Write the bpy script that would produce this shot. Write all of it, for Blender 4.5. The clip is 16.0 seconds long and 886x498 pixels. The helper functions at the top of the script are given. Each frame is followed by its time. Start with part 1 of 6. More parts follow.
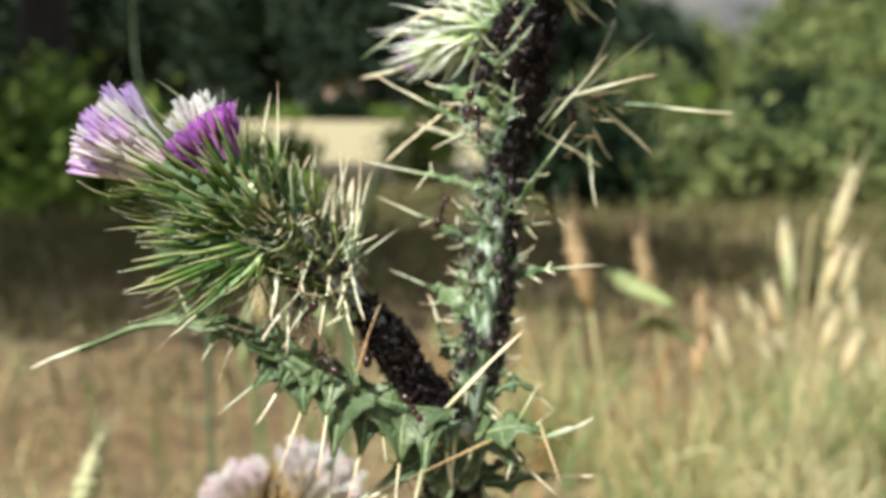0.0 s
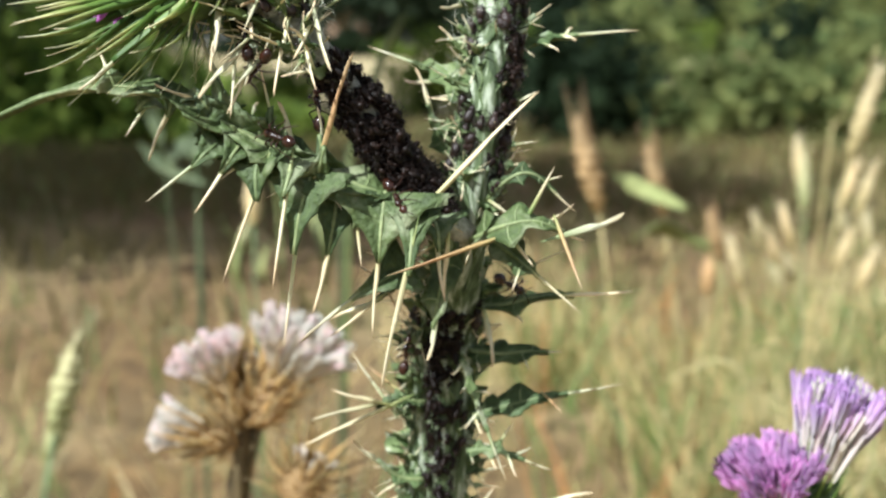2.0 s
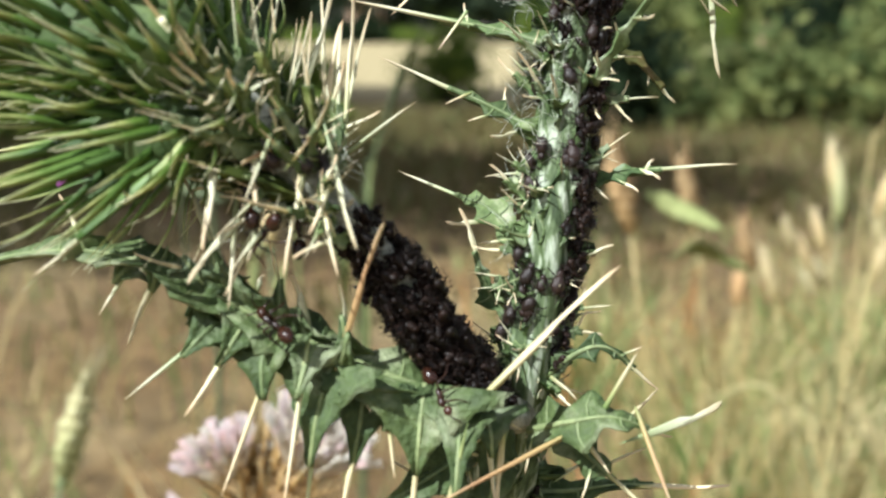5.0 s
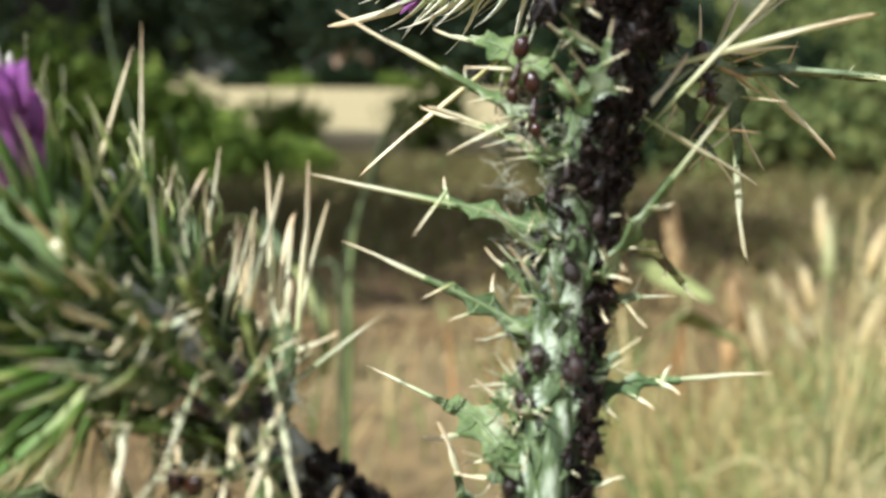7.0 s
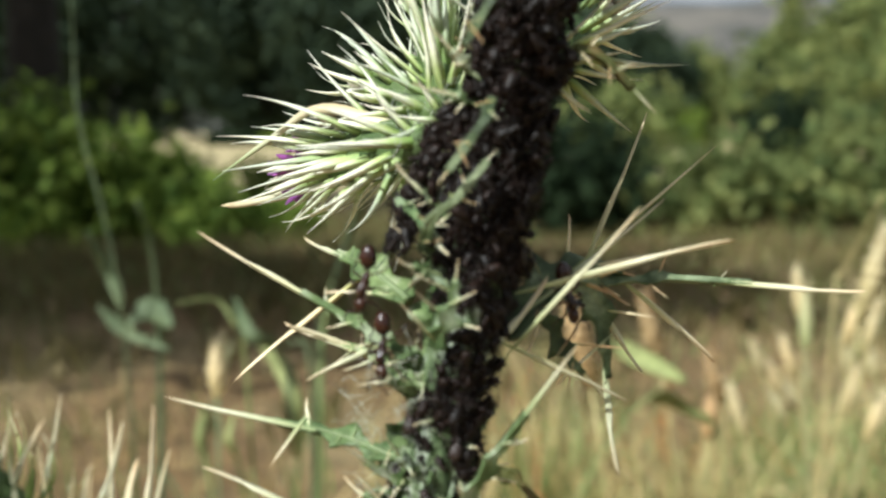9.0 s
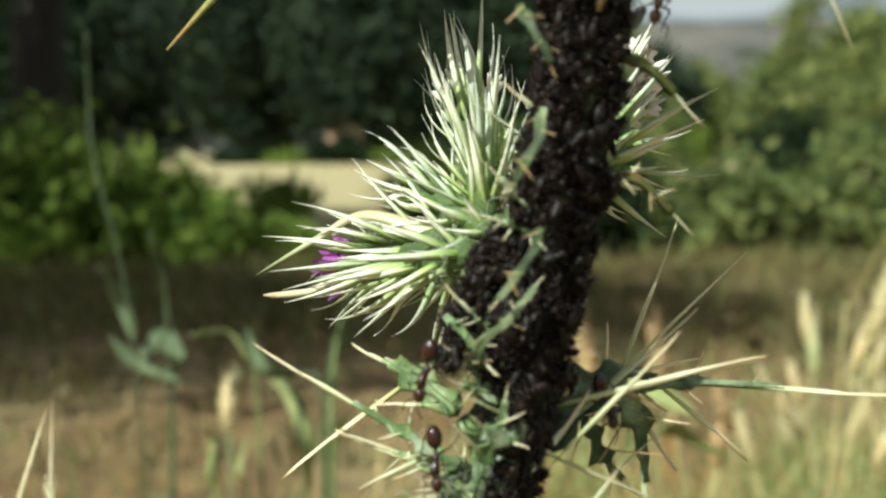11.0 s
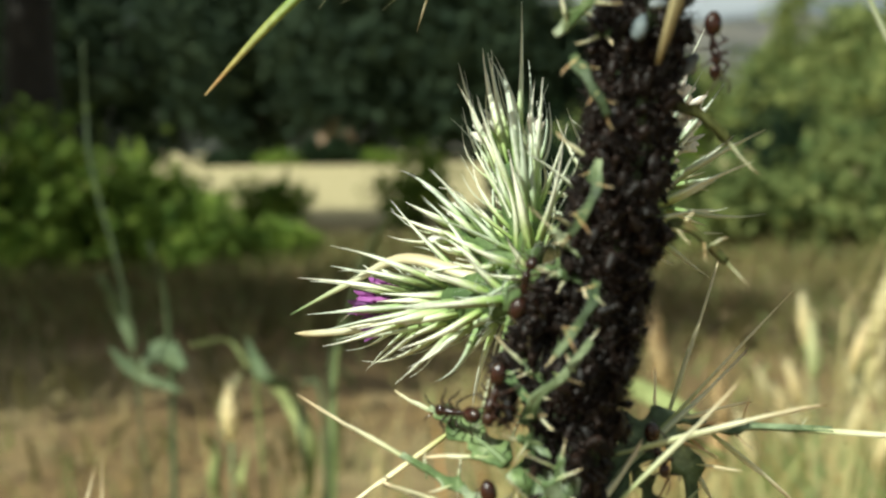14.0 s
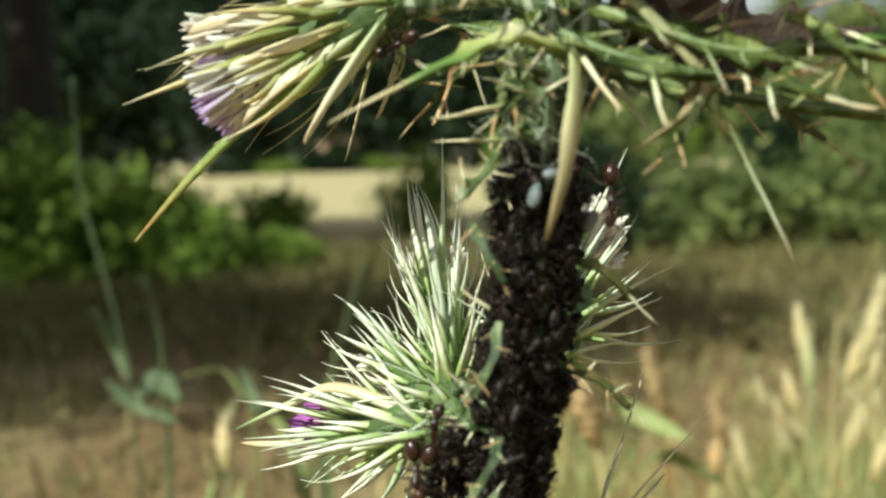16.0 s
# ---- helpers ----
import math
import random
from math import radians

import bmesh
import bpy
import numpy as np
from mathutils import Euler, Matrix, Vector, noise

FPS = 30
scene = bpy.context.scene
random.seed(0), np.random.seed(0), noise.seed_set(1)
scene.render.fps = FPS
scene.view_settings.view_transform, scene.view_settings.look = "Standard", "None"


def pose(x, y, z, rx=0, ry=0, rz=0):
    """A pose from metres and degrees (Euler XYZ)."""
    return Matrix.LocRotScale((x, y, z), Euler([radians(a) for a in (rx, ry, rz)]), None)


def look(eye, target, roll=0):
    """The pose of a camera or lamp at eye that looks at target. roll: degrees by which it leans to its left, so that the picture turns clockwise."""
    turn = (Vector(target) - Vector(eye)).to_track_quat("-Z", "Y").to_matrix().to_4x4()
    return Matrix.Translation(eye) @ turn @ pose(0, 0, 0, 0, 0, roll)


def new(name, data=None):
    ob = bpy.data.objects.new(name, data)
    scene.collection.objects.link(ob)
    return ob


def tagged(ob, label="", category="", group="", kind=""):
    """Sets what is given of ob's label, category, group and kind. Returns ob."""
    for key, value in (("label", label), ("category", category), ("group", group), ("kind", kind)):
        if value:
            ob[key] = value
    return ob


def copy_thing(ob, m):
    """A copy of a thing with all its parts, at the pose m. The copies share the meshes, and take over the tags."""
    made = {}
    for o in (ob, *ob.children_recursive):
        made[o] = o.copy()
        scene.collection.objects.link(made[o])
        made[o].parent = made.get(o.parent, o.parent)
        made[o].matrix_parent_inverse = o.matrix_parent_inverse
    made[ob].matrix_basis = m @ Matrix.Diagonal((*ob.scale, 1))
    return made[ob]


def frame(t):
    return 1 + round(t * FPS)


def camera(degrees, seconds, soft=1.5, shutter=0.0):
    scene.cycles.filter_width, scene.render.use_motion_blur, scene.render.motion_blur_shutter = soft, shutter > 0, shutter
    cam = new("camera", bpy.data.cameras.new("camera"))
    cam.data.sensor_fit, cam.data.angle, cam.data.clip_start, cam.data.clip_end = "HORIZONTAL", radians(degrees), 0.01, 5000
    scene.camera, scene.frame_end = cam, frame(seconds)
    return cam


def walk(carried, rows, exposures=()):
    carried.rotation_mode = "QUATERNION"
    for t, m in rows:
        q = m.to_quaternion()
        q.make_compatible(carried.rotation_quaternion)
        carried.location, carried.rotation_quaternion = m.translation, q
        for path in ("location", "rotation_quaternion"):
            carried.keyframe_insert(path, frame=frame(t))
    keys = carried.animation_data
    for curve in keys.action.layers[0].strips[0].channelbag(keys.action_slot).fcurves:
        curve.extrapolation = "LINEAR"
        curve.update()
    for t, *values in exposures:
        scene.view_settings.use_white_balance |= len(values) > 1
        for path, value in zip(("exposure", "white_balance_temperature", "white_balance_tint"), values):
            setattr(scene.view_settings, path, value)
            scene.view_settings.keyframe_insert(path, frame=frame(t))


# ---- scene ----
import itertools
# the camera: a hand-held close-up that sinks, then climbs along the thistle
cam = camera(46.0, 16.0, soft=2.3)
cam.data.dof.use_dof = True
cam.data.dof.focus_distance = 0.118
cam.data.dof.aperture_fstop = 26.0
# seconds, eye in metres, yaw, pitch and roll in degrees
PATH = [
    (0, -0.0095, -0.0856, 0.6053, 0.20, -7.80, 0.28),
    (0.5, -0.0094, -0.0815, 0.6000, 0.20, -8.75, 0.28),
    (1, -0.0100, -0.0713, 0.5912, 0.20, -9.60, 0.33),
    (1.5, -0.0088, -0.0611, 0.5824, 0.25, -10.40, 0.32),
    (2, -0.0079, -0.0552, 0.5772, 0.36, -11.15, 0.36),
    (2.5, -0.0083, -0.0465, 0.5728, 0.71, -11.80, 0.32),
    (3, -0.0069, -0.0401, 0.5712, 1.17, -12.22, 0.27),
    (3.5, -0.0073, -0.0363, 0.5719, 1.29, -12.32, 0.20),
    (4, -0.0111, -0.0327, 0.5791, 1.32, -12.26, 0.32),
    (6.5, -0.0119, -0.0094, 0.6030, 1.37, -10.43, -0.13),
    (7, -0.0114, -0.0032, 0.6052, 0.58, -9.54, 0.45),
    (7.5, -0.0077, -0.0012, 0.6096, 0.44, -8.61, 0.24),
    (8, -0.0048, -0.0027, 0.6159, 0.33, -7.67, -0.00),
    (8.5, -0.0012, -0.0003, 0.6192, 0.16, -7.03, 0.08),
    (9, 0.0000, 0.0000, 0.6200, -0.00, -6.50, 0.00),
    (9.5, -0.0019, -0.0008, 0.6212, 0.15, -6.13, 0.51),
    (10, -0.0007, -0.0023, 0.6255, 0.22, -5.63, 0.27),
    (12.5, -0.0096, -0.0032, 0.6309, 0.10, -5.47, -0.29),
    (13, -0.0091, -0.0013, 0.6318, -0.05, -5.49, -0.35),
    (13.5, -0.0087, -0.0012, 0.6314, -0.12, -5.49, -0.43),
    (14, -0.0089, -0.0012, 0.6336, -0.18, -5.52, -0.60),
    (14.5, -0.0060, -0.0024, 0.6381, -0.15, -5.37, -0.92),
    (15, -0.0038, -0.0035, 0.6417, -0.27, -5.24, -1.19),
    (15.5, -0.0008, -0.0044, 0.6448, -0.12, -5.19, -1.15),
    (16, -0.0004, -0.0038, 0.6470, 0.01, -5.25, -1.82),
]


def aimed(x, y, z, yaw, pitch, roll):
    a, b = radians(yaw), radians(pitch)
    way = Vector((-math.sin(a) * math.cos(b), math.cos(a) * math.cos(b), math.sin(b)))
    eye = Vector((x, y, z))
    return look(eye, eye + way, roll)


walk(cam, [(row[0], aimed(*row[1:])) for row in PATH], exposures=[(0.0, 0.58, 5800, 8), (8.0, 0.46, 5850, 7), (9.5, 0.29, 5950, 2), (12.5, 0.29, 6200, -8), (16.0, 0.3, 6250, -6)])

# ---- light ----
SUN = Vector((-0.5, -0.5, 0.71)).normalized()
world = bpy.data.worlds.new("sky")
scene.world = world
world.use_nodes = True
sky = world.node_tree.nodes.new("ShaderNodeTexSky")
sky.sky_type, sky.sun_disc = "NISHITA", False
sky.sun_elevation = math.asin(SUN.z)
sky.sun_rotation = math.atan2(SUN.x, SUN.y)
sky.dust_density = 4.5
# bright broken cloud over the blue
wt = world.node_tree
w_co, w_map, cloud, cloud_ramp, cloudy = (wt.nodes.new(k) for k in ("ShaderNodeTexCoord", "ShaderNodeMapping", "ShaderNodeTexNoise", "ShaderNodeValToRGB", "ShaderNodeMix"))
w_map.inputs["Scale"].default_value = (3, 3, 9)
cloud.inputs["Scale"].default_value, cloud.inputs["Detail"].default_value = 1.6, 7
cloud_ramp.color_ramp.elements[0].position, cloud_ramp.color_ramp.elements[1].position = 0.36, 0.56
cloudy.data_type = "RGBA"
cloudy.inputs[7].default_value = (16, 16, 16.5, 1)
wt.links.new(w_co.outputs["Generated"], w_map.inputs[0])
wt.links.new(w_map.outputs[0], cloud.inputs["Vector"])
wt.links.new(cloud.outputs[0], cloud_ramp.inputs[0])
wt.links.new(cloud_ramp.outputs[0], cloudy.inputs[0])
wt.links.new(sky.outputs[0], cloudy.inputs[6])
wt.links.new(cloudy.outputs[2], wt.nodes["Background"].inputs[0])
wt.nodes["Background"].inputs[1].default_value = 0.031
sun = new("sun", bpy.data.lights.new("sun", "SUN"))
sun.data.energy, sun.data.angle, sun.data.color = 5.0, radians(0.55), (1.0, 0.97, 0.9)
sun.matrix_world = look(SUN * 50, (0, 0, 0))


# ---- materials ----
def nodes_of(name):
    m = bpy.data.materials.new(name)
    m.use_nodes = True
    t = m.node_tree
    return m, t, t.nodes["Principled BSDF"]


def ramp(t, stops):
    r = t.nodes.new("ShaderNodeValToRGB")
    e = r.color_ramp.elements
    while len(e) < len(stops):
        e.new(0.5)
    for el, (p, c) in zip(e, stops):
        el.position, el.color = p, (*c, 1)
    return r


def mixed(t, kind, fac, a, b):
    n = t.nodes.new("ShaderNodeMix")
    n.data_type, n.blend_type = "RGBA", kind
    for k, v in ((0, fac), (6, a), (7, b)):
        if isinstance(v, bpy.types.NodeSocket):
            t.links.new(v, n.inputs[k])
        else:
            n.inputs[k].default_value = v if k == 0 else (*v, 1)
    return n.outputs[2]


def surface(name, stops, scale, fine=0.0, rough=0.6, bump=0.3, depth=0.0005, along=None, vary=0.25, glow=0.0, spec=0.5, metal=0.0, islands=False, stretch=1.0):
    """Colour from a noise (or, with along, from the piece's own length), a fine noise on top, bump, and a shift from piece to piece.
    glow: how much light passes through from behind, as in thin leaves."""
    m, t, b = nodes_of(name)
    co = t.nodes.new("ShaderNodeTexCoord")
    big, small = t.nodes.new("ShaderNodeTexNoise"), t.nodes.new("ShaderNodeTexNoise")
    for n, s in ((big, scale), (small, fine or scale * 9)):
        n.inputs["Scale"].default_value, n.inputs["Detail"].default_value = s, 5
        if stretch != 1.0:
            mp = t.nodes.new("ShaderNodeMapping")
            mp.inputs["Scale"].default_value = (1, 1, stretch)
            t.links.new(co.outputs["Object"], mp.inputs[0])
            t.links.new(mp.outputs[0], n.inputs["Vector"])
        else:
            t.links.new(co.outputs["Object"], n.inputs["Vector"])
    r = ramp(t, stops)
    if along:
        sep, add = t.nodes.new("ShaderNodeSeparateXYZ"), t.nodes.new("ShaderNodeMath")
        t.links.new(co.outputs["Generated"], sep.inputs[0])
        sub = t.nodes.new("ShaderNodeMath")
        sub.operation = "MULTIPLY_ADD"
        sub.inputs[1].default_value, sub.inputs[2].default_value = 0.3, -0.15
        t.links.new(big.outputs[0], sub.inputs[0])
        t.links.new(sep.outputs[along], add.inputs[0])
        t.links.new(sub.outputs[0], add.inputs[1])
        t.links.new(add.outputs[0], r.inputs[0])
    else:
        t.links.new(big.outputs[0], r.inputs[0])
    shade = ramp(t, [(0.3, (0.62, 0.62, 0.62)), (0.7, (1.18, 1.18, 1.18))])
    t.links.new(small.outputs[0], shade.inputs[0])
    col = mixed(t, "MULTIPLY", 0.75, r.outputs[0], shade.outputs[0])
    if islands:
        rnd = t.nodes.new("ShaderNodeNewGeometry").outputs["Random Per Island"]
    else:
        rnd = t.nodes.new("ShaderNodeObjectInfo").outputs["Random"]
    tone = ramp(t, [(0.0, (1 - vary, 1 - vary * 0.8, 1 - vary)), (1.0, (1 + vary, 1 + vary * 0.7, 1 + vary * 0.4))])
    t.links.new(rnd, tone.inputs[0])
    col = mixed(t, "MULTIPLY", 1.0, col, tone.outputs[0])
    t.links.new(col, b.inputs["Base Color"])
    b.inputs["Roughness"].default_value, b.inputs["Specular IOR Level"].default_value = rough, spec
    b.inputs["Metallic"].default_value = metal
    if bump:
        bp = t.nodes.new("ShaderNodeBump")
        bp.inputs["Strength"].default_value, bp.inputs["Distance"].default_value = bump, depth
        t.links.new(small.outputs[0], bp.inputs["Height"])
        t.links.new(bp.outputs[0], b.inputs["Normal"])
    if glow:
        tr, mx = t.nodes.new("ShaderNodeBsdfTranslucent"), t.nodes.new("ShaderNodeMixShader")
        t.links.new(col, tr.inputs[0])
        mx.inputs[0].default_value = glow
        t.links.new(b.outputs[0], mx.inputs[1])
        t.links.new(tr.outputs[0], mx.inputs[2])
        t.links.new(mx.outputs[0], t.nodes["Material Output"].inputs[0])
    return m


STEM = surface("downy_stem", [(0.36, (0.04, 0.066, 0.02)), (0.5, (0.15, 0.2, 0.09)), (0.62, (0.56, 0.6, 0.48))], 900, 2200, 0.75, 0.6, 0.0004, stretch=0.16)
WING = surface("downy_wing", [(0.32, (0.07, 0.125, 0.035)), (0.52, (0.2, 0.28, 0.11)), (0.68, (0.54, 0.59, 0.43))], 300, 1700, 0.7, 0.4, 0.0003, glow=0.2)
LEAF = surface("leaf_green", [(0.3, (0.052, 0.09, 0.03)), (0.52, (0.115, 0.172, 0.06)), (0.7, (0.37, 0.43, 0.27))], 220, 1100, 0.6, 0.9, 0.0006, glow=0.25)
# the next two are darker leaf copies: shade painted under mottling and brown
LEAF_MOTTLED_SHADE = surface("leaf_mottled_shade", [(0.34, (0.03, 0.05, 0.018)), (0.5, (0.09, 0.13, 0.05)), (0.64, (0.36, 0.43, 0.26))], 230, 1500, 0.6, 0.5, 0.0004, glow=0.15)
LEAF_SHADED = surface("leaf_shaded_brown", [(0.3, (0.075, 0.085, 0.02)), (0.55, (0.14, 0.15, 0.045)), (0.72, (0.26, 0.18, 0.07))], 380, 1500, 0.6, 0.6, 0.0004, glow=0.4)
LEAF_OLIVE = surface("leaf_olive", [(0.34, (0.045, 0.07, 0.012)), (0.52, (0.12, 0.165, 0.03)), (0.66, (0.4, 0.44, 0.16))], 260, 1300, 0.6, 0.7, 0.0005, glow=0.35)
# dried purple-brown, sunk darker to hold the shade behind the top node
LEAF_MAROON = surface("leaf_maroon", [(0.3, (0.022, 0.012, 0.009)), (0.7, (0.06, 0.034, 0.022))], 300, 1500, 0.7, 0.5, 0.0004, glow=0.1)
VEIN = surface("leaf_vein", [(0.3, (0.15, 0.21, 0.08)), (0.7, (0.28, 0.34, 0.17))], 300, 1500, 0.6, 0.2, 0.0002)
SPINE = surface("spine", [(0.0, (0.16, 0.25, 0.07)), (0.26, (0.46, 0.48, 0.2)), (0.5, (0.76, 0.67, 0.42)), (0.85, (0.82, 0.72, 0.5)), (1.0, (0.62, 0.46, 0.27))], 3, 14, 0.5, 0.2, 0.0002, along="Z")
SPINE_PALE = surface("spine_pale", [(0.0, (0.2, 0.3, 0.12)), (0.3, (0.54, 0.58, 0.32)), (0.65, (0.84, 0.79, 0.58)), (1.0, (0.68, 0.52, 0.32))], 3, 14, 0.45, 0.2, 0.0002, along="Z")
SPINE_RED = surface("spine_russet", [(0.0, (0.36, 0.4, 0.16)), (0.3, (0.54, 0.4, 0.18)), (0.7, (0.52, 0.32, 0.17)), (1.0, (0.62, 0.5, 0.3))], 3, 14, 0.5, 0.2, 0.0002, along="Z")
# green to pale tip; the extra-dark foot is painted shade between crowded bracts
BRACT = surface("bract_green", [(0.0, (0.05, 0.11, 0.02)), (0.46, (0.14, 0.25, 0.042)), (0.7, (0.44, 0.5, 0.18)), (1.0, (0.88, 0.83, 0.6))], 3, 14, 0.5, 0.25, 0.0002, along="Z", glow=0.25)
BRACT_PALE = surface("bract_pale", [(0.0, (0.2, 0.34, 0.07)), (0.22, (0.5, 0.62, 0.26)), (0.42, (0.88, 0.92, 0.72)), (1.0, (0.97, 0.95, 0.86))], 3, 14, 0.5, 0.25, 0.0002, along="Z", glow=0.1)
BRACT_DRY = surface("bract_dry", [(0.0, (0.4, 0.25, 0.09)), (0.5, (0.64, 0.44, 0.18)), (1.0, (0.84, 0.7, 0.44))], 3, 14, 0.7, 0.25, 0.0002, along="Z", glow=0.2)
BRACT_GOLD = surface("bract_gold", [(0.0, (0.13, 0.24, 0.04)), (0.35, (0.4, 0.42, 0.13)), (0.65, (0.8, 0.68, 0.36)), (1.0, (0.93, 0.85, 0.62))], 3, 14, 0.5, 0.25, 0.0002, along="Z", glow=0.25)
BODY_GREEN = surface("involucre", [(0.3, (0.05, 0.095, 0.025)), (0.7, (0.13, 0.19, 0.06))], 300, 1500, 0.7, 0.4, 0.0003)
BODY_DRY = surface("involucre_dry", [(0.3, (0.26, 0.16, 0.07)), (0.7, (0.42, 0.28, 0.13))], 300, 1500, 0.8, 0.4, 0.0003)
PURPLE = surface("floret_purple", [(0.0, (0.78, 0.52, 0.66)), (0.35, (0.66, 0.24, 0.66)), (1.0, (0.56, 0.19, 0.66))], 3, 14, 0.55, 0.1, 0.0001, along="Z", glow=0.45, vary=0.3)
MAUVE = surface("floret_mauve", [(0.0, (0.9, 0.8, 0.9)), (0.4, (0.86, 0.56, 0.9)), (1.0, (0.78, 0.46, 0.86))], 3, 14, 0.55, 0.1, 0.0001, along="Z", glow=0.5, vary=0.3)
LILAC = surface("floret_lilac", [(0.0, (0.88, 0.83, 0.72)), (0.6, (0.92, 0.86, 0.87)), (0.84, (0.78, 0.6, 0.87)), (1.0, (0.58, 0.33, 0.8))], 3, 14, 0.55, 0.1, 0.0001, along="Z", glow=0.3, vary=0.25)
WHITE = surface("floret_white", [(0.0, (0.86, 0.78, 0.6)), (0.6, (0.94, 0.9, 0.8)), (1.0, (0.93, 0.88, 0.84))], 3, 14, 0.6, 0.1, 0.0001, along="Z", glow=0.3, vary=0.15)
PINKISH = surface("floret_faded", [(0.0, (0.88, 0.78, 0.58)), (0.6, (0.95, 0.88, 0.82)), (1.0, (0.94, 0.78, 0.84))], 3, 14, 0.6, 0.1, 0.0001, along="Z", glow=0.3, vary=0.2)
APHID = surface("aphid_black", [(0.3, (0.005, 0.0034, 0.0029)), (0.7, (0.02, 0.0098, 0.0066))], 700, 3000, 0.5, 0.3, 0.0001, vary=0.4, islands=True, spec=0.25)
APHID_LONE = surface("aphid_single", [(0.3, (0.005, 0.0034, 0.0029)), (0.7, (0.02, 0.0098, 0.0066))], 3, 14, 0.5, 0.2, 0.0001, vary=0.45, spec=0.25)
APHID_BROWN = surface("aphid_brown", [(0.3, (0.012, 0.007, 0.006)), (0.7, (0.03, 0.015, 0.011))], 700, 3000, 0.42, 0.3, 0.0001, vary=0.4)
ANT_RED = surface("ant_red", [(0.3, (0.018, 0.007, 0.004)), (0.7, (0.052, 0.015, 0.006))], 900, 4000, 0.36, 0.2, 0.0001)
ANT_DARK = surface("ant_dark", [(0.3, (0.012, 0.005, 0.003)), (0.7, (0.04, 0.013, 0.007))], 900, 4000, 0.22, 0.2, 0.0001)
WAX = surface("pale_wax", [(0.3, (0.1, 0.12, 0.15)), (0.7, (0.22, 0.24, 0.26))], 500, 2500, 0.6, 0.2, 0.0001)
FLUFF = surface("cottony_down", [(0.3, (0.5, 0.54, 0.47)), (0.7, (0.66, 0.68, 0.6))], 500, 2500, 0.9, 0.5, 0.0002, islands=True)
STRAW = surface("dry_grass", [(0.3, (0.41, 0.32, 0.125)), (0.55, (0.61, 0.51, 0.25)), (0.75, (0.78, 0.7, 0.43))], 3, 60, 0.7, 0.0, glow=0.3, islands=True, vary=0.3)
GREEN_GRASS = surface("green_grass", [(0.3, (0.12, 0.2, 0.05)), (0.6, (0.25, 0.34, 0.11)), (0.75, (0.42, 0.42, 0.18))], 3, 60, 0.65, 0.0, glow=0.3, islands=True, vary=0.3)
EAR = surface("ripe_ear", [(0.0, (0.54, 0.45, 0.2)), (0.5, (0.72, 0.6, 0.34)), (1.0, (0.8, 0.7, 0.46))], 60, 700, 0.7, 0.3, 0.0004, along="Z", glow=0.2)
EAR_TAWNY = surface("tawny_ear", [(0.0, (0.4, 0.26, 0.1)), (0.5, (0.6, 0.4, 0.2)), (1.0, (0.66, 0.48, 0.28))], 60, 700, 0.7, 0.3, 0.0004, along="Z", glow=0.2)
EAR_GREEN = surface("unripe_ear", [(0.0, (0.38, 0.42, 0.18)), (0.5, (0.56, 0.56, 0.3)), (1.0, (0.66, 0.62, 0.38))], 60, 700, 0.7, 0.3, 0.0004, along="Z", glow=0.2)
WEEDS = surface("dull_weeds", [(0.3, (0.085, 0.078, 0.025)), (0.7, (0.2, 0.17, 0.06))], 3, 60, 0.8, 0.0, glow=0.15, islands=True, vary=0.3)
RUSSET = surface("russet_grass", [(0.3, (0.36, 0.17, 0.06)), (0.7, (0.6, 0.33, 0.13))], 3, 60, 0.7, 0.0, glow=0.3, islands=True, vary=0.3)
LONG_BRACT = surface("long_bract", [(0.0, (0.6, 0.46, 0.22)), (0.1, (0.42, 0.24, 0.08)), (0.24, (0.34, 0.36, 0.1)), (0.5, (0.22, 0.34, 0.07))], 200, 900, 0.5, 0.25, 0.0002, along="Z", glow=0.2)
WITHERED = surface("withered_leaf", [(0.0, (0.36, 0.26, 0.12)), (0.5, (0.58, 0.52, 0.3)), (1.0, (0.4, 0.44, 0.2))], 200, 900, 0.7, 0.4, 0.0003, along="Z", glow=0.15, stretch=0.2)
WOOL = surface("woolly_branch", [(0.34, (0.16, 0.17, 0.12)), (0.5, (0.36, 0.36, 0.3)), (0.64, (0.6, 0.58, 0.53))], 500, 2600, 0.9, 0.7, 0.0004)
STALK = surface("grass_stalk", [(0.3, (0.4, 0.34, 0.15)), (0.7, (0.55, 0.48, 0.24))], 30, 300, 0.6, 0.1)
PALE_WEED = surface("pale_weed", [(0.3, (0.24, 0.29, 0.1)), (0.7, (0.4, 0.43, 0.18))], 30, 300, 0.7, 0.1, glow=0.2)
WEED_GREEN = surface("weed_green", [(0.3, (0.085, 0.125, 0.06)), (0.7, (0.18, 0.22, 0.105))], 30, 300, 0.7, 0.1, glow=0.2)
STALK_BROWN = surface("brown_stalk", [(0.3, (0.09, 0.065, 0.03)), (0.7, (0.2, 0.15, 0.07))], 200, 900, 0.8, 0.4, 0.0003)
STALK_GREEN = surface("green_stalk", [(0.3, (0.12, 0.2, 0.09)), (0.7, (0.24, 0.33, 0.15))], 30, 300, 0.6, 0.1, glow=0.2)
BARK = surface("bark", [(0.3, (0.01, 0.008, 0.006)), (0.7, (0.03, 0.024, 0.018))], 5, 40, 0.9, 0.8, 0.02)
# sunlit and shaded copies of one foliage: the shade is in the near-black greens
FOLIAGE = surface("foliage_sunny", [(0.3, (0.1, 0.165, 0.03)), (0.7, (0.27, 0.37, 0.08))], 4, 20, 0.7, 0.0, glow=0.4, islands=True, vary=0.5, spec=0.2)
